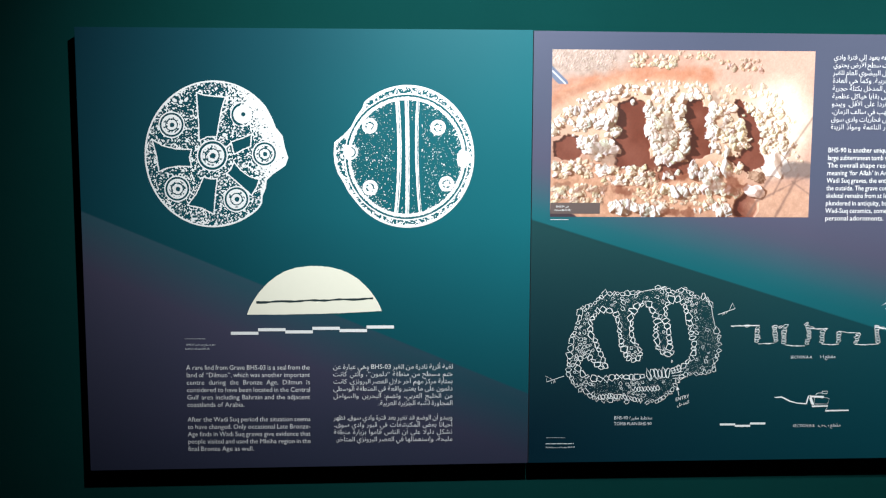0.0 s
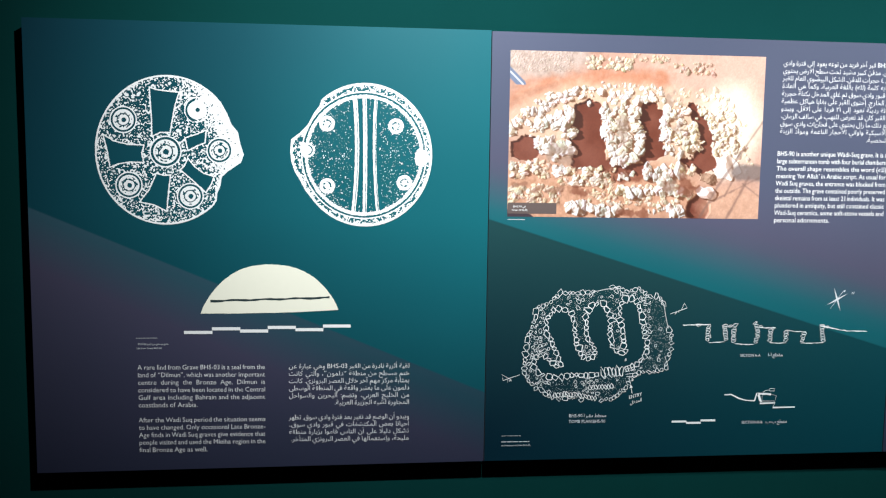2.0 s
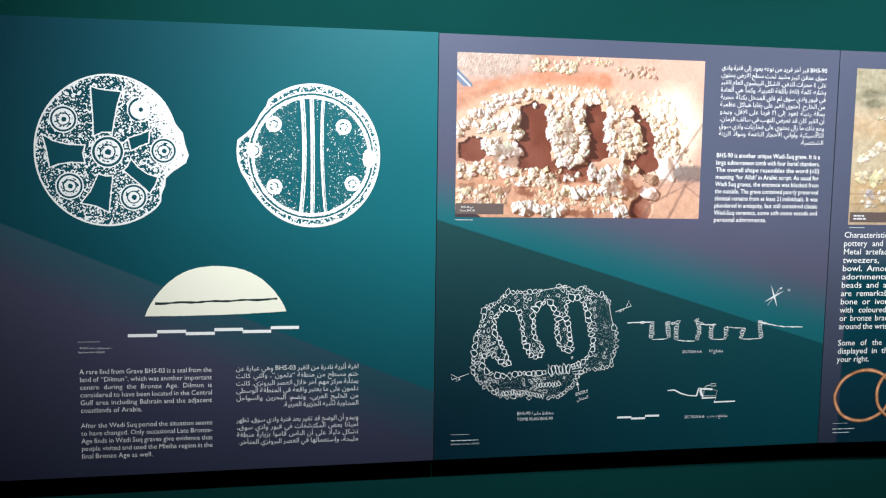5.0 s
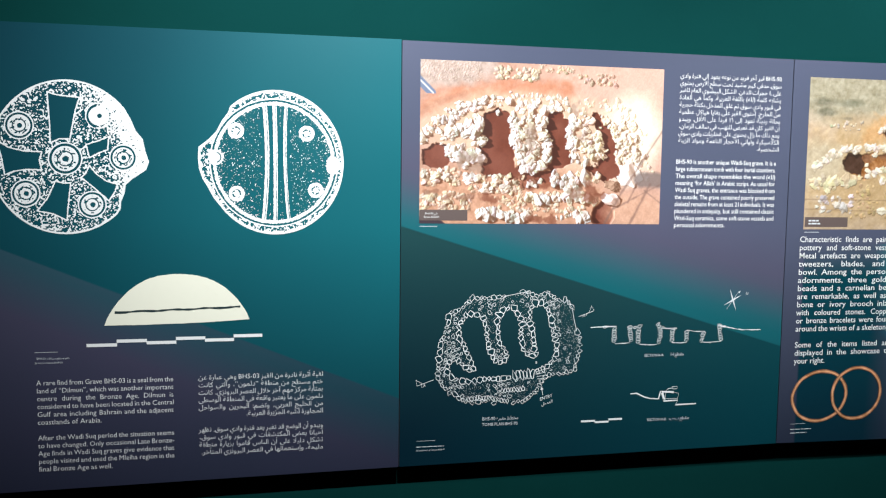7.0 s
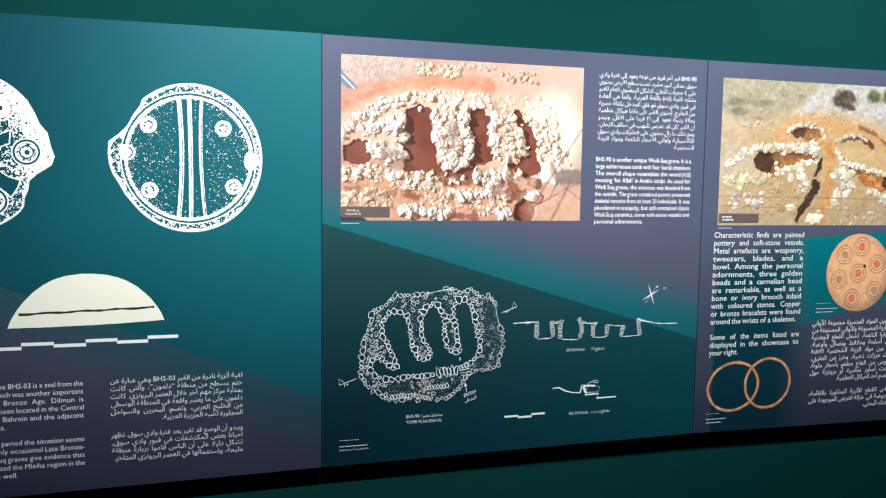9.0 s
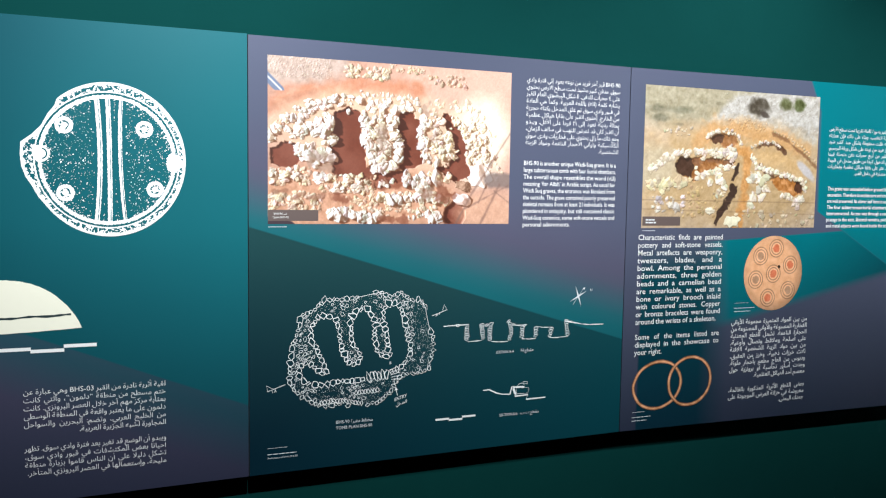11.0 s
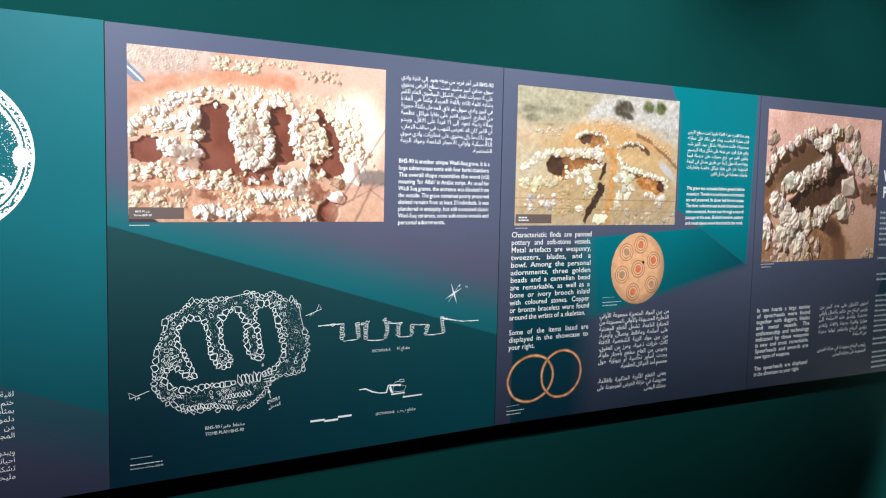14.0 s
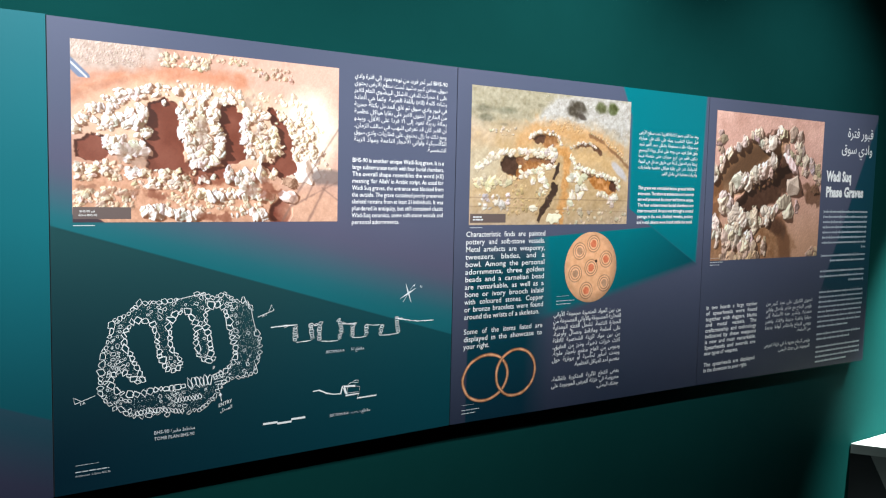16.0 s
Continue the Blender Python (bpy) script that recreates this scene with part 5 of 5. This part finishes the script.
    p.lay(p.stroke([(0.0, 0.865), (1.0, 0.90)], 0.006, 0.008) * 0.4, (120, 94, 66))
    p.rgb *= (1 + 0.05 * p.noise(100, 2))[..., None]
    return p.print_on(parent, 0.035, 0.6885, 0.7615, 1.1475, "printed photo of a clover-shaped grave in ochre ground", 0.88, (0.98, 1.0, 1.09))


def photo_grave(parent):
    p = Picture(400, 330, 1.215, 0.42)
    p.rgb[:] = (206, 160, 140)
    p.rgb += (p.noise(5) * 20 + p.noise(44, 2) * 14)[..., None]
    p.lay(np.clip((p.v - 0.4) / 0.5, 0, 1) * 0.6, (190, 144, 104))
    rock = (226, 204, 184)

    def pit(m, colour, wob, depth):
        p.lay(m, colour, wob)
        p.dig(m, depth)

    # hollow ground inside the ring
    pit(p.blob(0.30, 0.35, 0.38, 0.15, -0.45, 0.2, 0.2), (140, 104, 72), 22, 0.03)
    p.lay(p.blob(0.30, 0.32, 0.26, 0.07, -0.5, 0.6, 0.2) * 0.8, (84, 58, 38))
    p.lay(p.blob(0.0, 0.6, 0.08, 0.2, 0.1, 0.3, 0.2) * 0.85, (116, 76, 46))
    p.row([(0.0, 0.46), (0.02, 0.38), (0.1, 0.29), (0.2, 0.21), (0.32, 0.15), (0.42, 0.13)], 0.021, 0.040, rock, 0.012, True, 1.0)
    p.scatter(10, (0.0, 0.14, 0.08, 0.26), 0.03, (170, 142, 120))
    p.row([(0.42, 0.16), (0.48, 0.20), (0.54, 0.16), (0.60, 0.12), (0.58, 0.06)], 0.021, 0.046, (226, 206, 188), 0.022, False, 1.0)
    p.row([(0.70, 0.10), (0.76, 0.17), (0.80, 0.25), (0.86, 0.30), (0.93, 0.36)], 0.020, 0.050, (216, 194, 174), 0.024, True, 1.0)
    p.row([(0.62, 0.2), (0.70, 0.26), (0.78, 0.33), (0.86, 0.38)], 0.021, 0.036, (196, 172, 150), 0.024, False, 1.0)
    p.scatter(12, (0.93, 0.34, 1.0, 0.52), 0.036, (196, 170, 148))
    p.lay(p.blob(0.92, 0.55, 0.10, 0.07, 0.5, 0.25, 0.6) * 0.85, (104, 72, 52), 16)
    # lower chamber
    pit(p.blob(0.46, 0.53, 0.29, 0.11, -0.42, 0.15, 0.2), (76, 50, 36), 14, 0.05)
    pit(p.blob(0.61, 0.40, 0.10, 0.13, -0.3, 0.3, 0.2), (78, 52, 38), 14, 0.03)
    p.row([(0.30, 0.52), (0.42, 0.48), (0.52, 0.43), (0.58, 0.36)], 0.012, 0.020, (132, 98, 74), 0.016, tall=0.4)
    p.row([(0.12, 0.58), (0.20, 0.48), (0.28, 0.45), (0.38, 0.41), (0.46, 0.37), (0.54, 0.33), (0.54, 0.29)], 0.021, 0.060, (236, 214, 194), 0.020, True, 1.0)
    for u, v, r, q, t in ((0.20, 0.47, 0.085, 0.7, 0.2), (0.36, 0.40, 0.06, 0.9, 1.2), (0.52, 0.31, 0.065, 0.6, 1.4), (0.68, 0.31, 0.110, 0.40, 0.80), (0.73, 0.49, 0.100, 0.85, 0.3), (0.50, 0.19, 0.062, 0.85, 0.0), (0.60, 0.11, 0.060, 0.75, 0.2)):
        p.stone(u, v, r, (240, 222, 204), q, t, 0.9)
    # near wall
    p.lay(p.blob(0.32, 0.90, 0.42, 0.16, 0.0, 0.3, 0.2), (150, 108, 74), 30)
    p.lay(p.stroke([(0.60, 0.76), (0.66, 0.88), (0.68, 1.02)], 0.13, 0.03, 0.02) * 0.9, (116, 78, 52))
    p.lay(p.blob(0.58, 0.78, 0.08, 0.05, 0.4, 0.6, 0.6) * 0.9, (84, 56, 40), 20)
    p.row([(0.06, 0.60), (0.12, 0.66), (0.20, 0.70), (0.28, 0.72), (0.36, 0.74), (0.42, 0.71), (0.50, 0.69)], 0.021, 0.064, (228, 206, 186), 0.022, True, 1.1)
    p.row([(0.44, 0.68), (0.52, 0.66), (0.62, 0.62)], 0.016, 0.048, (236, 214, 194), 0.012, True, 1.1)
    for u, v, r, q, t in ((0.10, 0.60, 0.085, 0.8, 0.4), (0.20, 0.68, 0.075, 0.8, 1.2), (0.64, 0.60, 0.085, 0.7, 2.6), (0.68, 0.67, 0.080, 0.95, 0.3), (0.37, 0.76, 0.070, 0.7, 1.5), (0.76, 0.63, 0.06, 0.5, 1.4), (0.27, 0.74, 0.06, 0.8, 1.4)):
        p.stone(u, v, r, (232, 210, 190), q, t, 0.9)
    p.row([(0.04, 0.78), (0.14, 0.80), (0.26, 0.81), (0.36, 0.85)], 0.014, 0.046, (236, 214, 196), 0.026, True, 1.0)
    p.row([(0.08, 0.88), (0.2, 0.87), (0.28, 0.90), (0.36, 0.94), (0.46, 0.90)], 0.014, 0.050, (216, 190, 168), 0.030, True, 1.0)
    p.row([(0.10, 0.97), (0.30, 0.98), (0.44, 0.98)], 0.014, 0.050, (196, 166, 142), 0.024, True, 1.0)
    p.scatter(9, (0.90, 0.92, 0.99, 1.0), 0.036, (204, 172, 152))
    p.sunlit((-0.62, -0.5), 0.66, (0.44, 0.38, 0.34), 0.0010)
    p.rgb *= (1 + 0.05 * p.noise(100, 2))[..., None]
    return p.print_on(parent, 0.058, 0.531, 0.819, 1.1545, "printed photo of a ring-shaped stone grave", 0.94, (1.0, 1.0, 1.03))


def photo_caption(parent, x0, z0, x1, z1, english, arabic):
    ink = Ink()
    ink.poly([(x0, z0), (x1, z0), (x1, z1), (x0, z1)], L2)
    ink.make("photo_caption", CAPTION, parent)
    s = (z1 - z0) * 0.26
    if not english:
        tiny_bars(parent, x0 + 0.012, z0 + (z1 - z0) * 0.56, 0.034, s * 0.6, L3)
        tiny_bars(parent, x0 + 0.012, z0 + (z1 - z0) * 0.26, 0.04, s * 0.6, L3)
    else:
        text_block("caption", parent, [arabic], x0 + 0.012, x0 + 0.05, z0 + (z1 - z0) * 0.56, 0.01, s, INK, rtl=True, layer=L3)
        text_block("caption", parent, [english], x0 + 0.012, x0 + 0.055, z0 + (z1 - z0) * 0.24, 0.01, s, INK, layer=L3)
    rule = Ink()
    rule.poly([(x0, z0 - 0.017), (x0 + 0.05, z0 - 0.017), (x0 + 0.05, z0 - 0.0155), (x0, z0 - 0.0155)], L2)
    rule.make("caption_rule", SOFT_INK, parent)


photo_caption(photo_tomb(plan_panel), 0.048, 0.711, 0.184, 0.741, "Grave BHS-90", "قبر BHS-90")
photo_caption(photo_clover(finds_panel), 0.039, 0.696, 0.186, 0.726, "", "")
caption(photo_grave(title_panel), 0.058, 0.541, 0.055, ("", ""))
set_texts()

# ---- the showcase that begins beside the last panel ----


def prism(low, high, z0, z1, bevel=0.0):
    """A solid between two outlines of equal count, both run anticlockwise seen from above."""
    bm = bmesh.new()
    a = [bm.verts.new((x, y, z0)) for x, y in low]
    b = [bm.verts.new((x, y, z1)) for x, y in high]
    bm.faces.new(a[::-1])
    bm.faces.new(b)
    for k in range(len(a)):
        m = (k + 1) % len(a)
        bm.faces.new((a[k], a[m], b[m], b[k]))
    if bevel:
        bmesh.ops.bevel(bm, geom=list(bm.edges), offset=bevel, segments=2, affect="EDGES", profile=0.7)
    return bm


def showcase(x0, length, depth, top):
    """A long plinth with a canted end; the end is grey beside a slant-edged black area by the wall."""
    thing = tagged(new("showcase"), "white-topped grey showcase plinth standing against the wall", "showcase")
    thing.location = (x0, BACK, 0)
    ex, ey = 0.606, -0.796

    def end(run, inset=0.0):
        return (run * ex + inset * 0.796, run * ey + inset * 0.606 - 0.004)

    reach = depth / 0.796
    tail = [(length, -depth - 0.004), (length, -0.004)]
    outline = [end(0.0), end(reach)] + tail
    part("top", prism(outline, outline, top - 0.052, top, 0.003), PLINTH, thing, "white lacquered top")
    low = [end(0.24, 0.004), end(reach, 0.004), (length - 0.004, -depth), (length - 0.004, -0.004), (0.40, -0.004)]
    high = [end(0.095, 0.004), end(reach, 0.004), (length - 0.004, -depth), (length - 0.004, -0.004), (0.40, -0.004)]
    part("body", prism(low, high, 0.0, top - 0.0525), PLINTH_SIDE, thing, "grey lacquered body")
    # assumed inset, built to give the end its black area with a slanting edge
    dark_end = [end(0.0, 0.010), end(0.30, 0.010), (0.38, -0.10), (0.38, -0.004)]
    part("dark_end_panel", prism(dark_end, dark_end, 0.0, top - 0.0530), EDGE, thing, "black inset side panel by the wall")


showcase(4.914, 2.0, 0.62, 0.362)
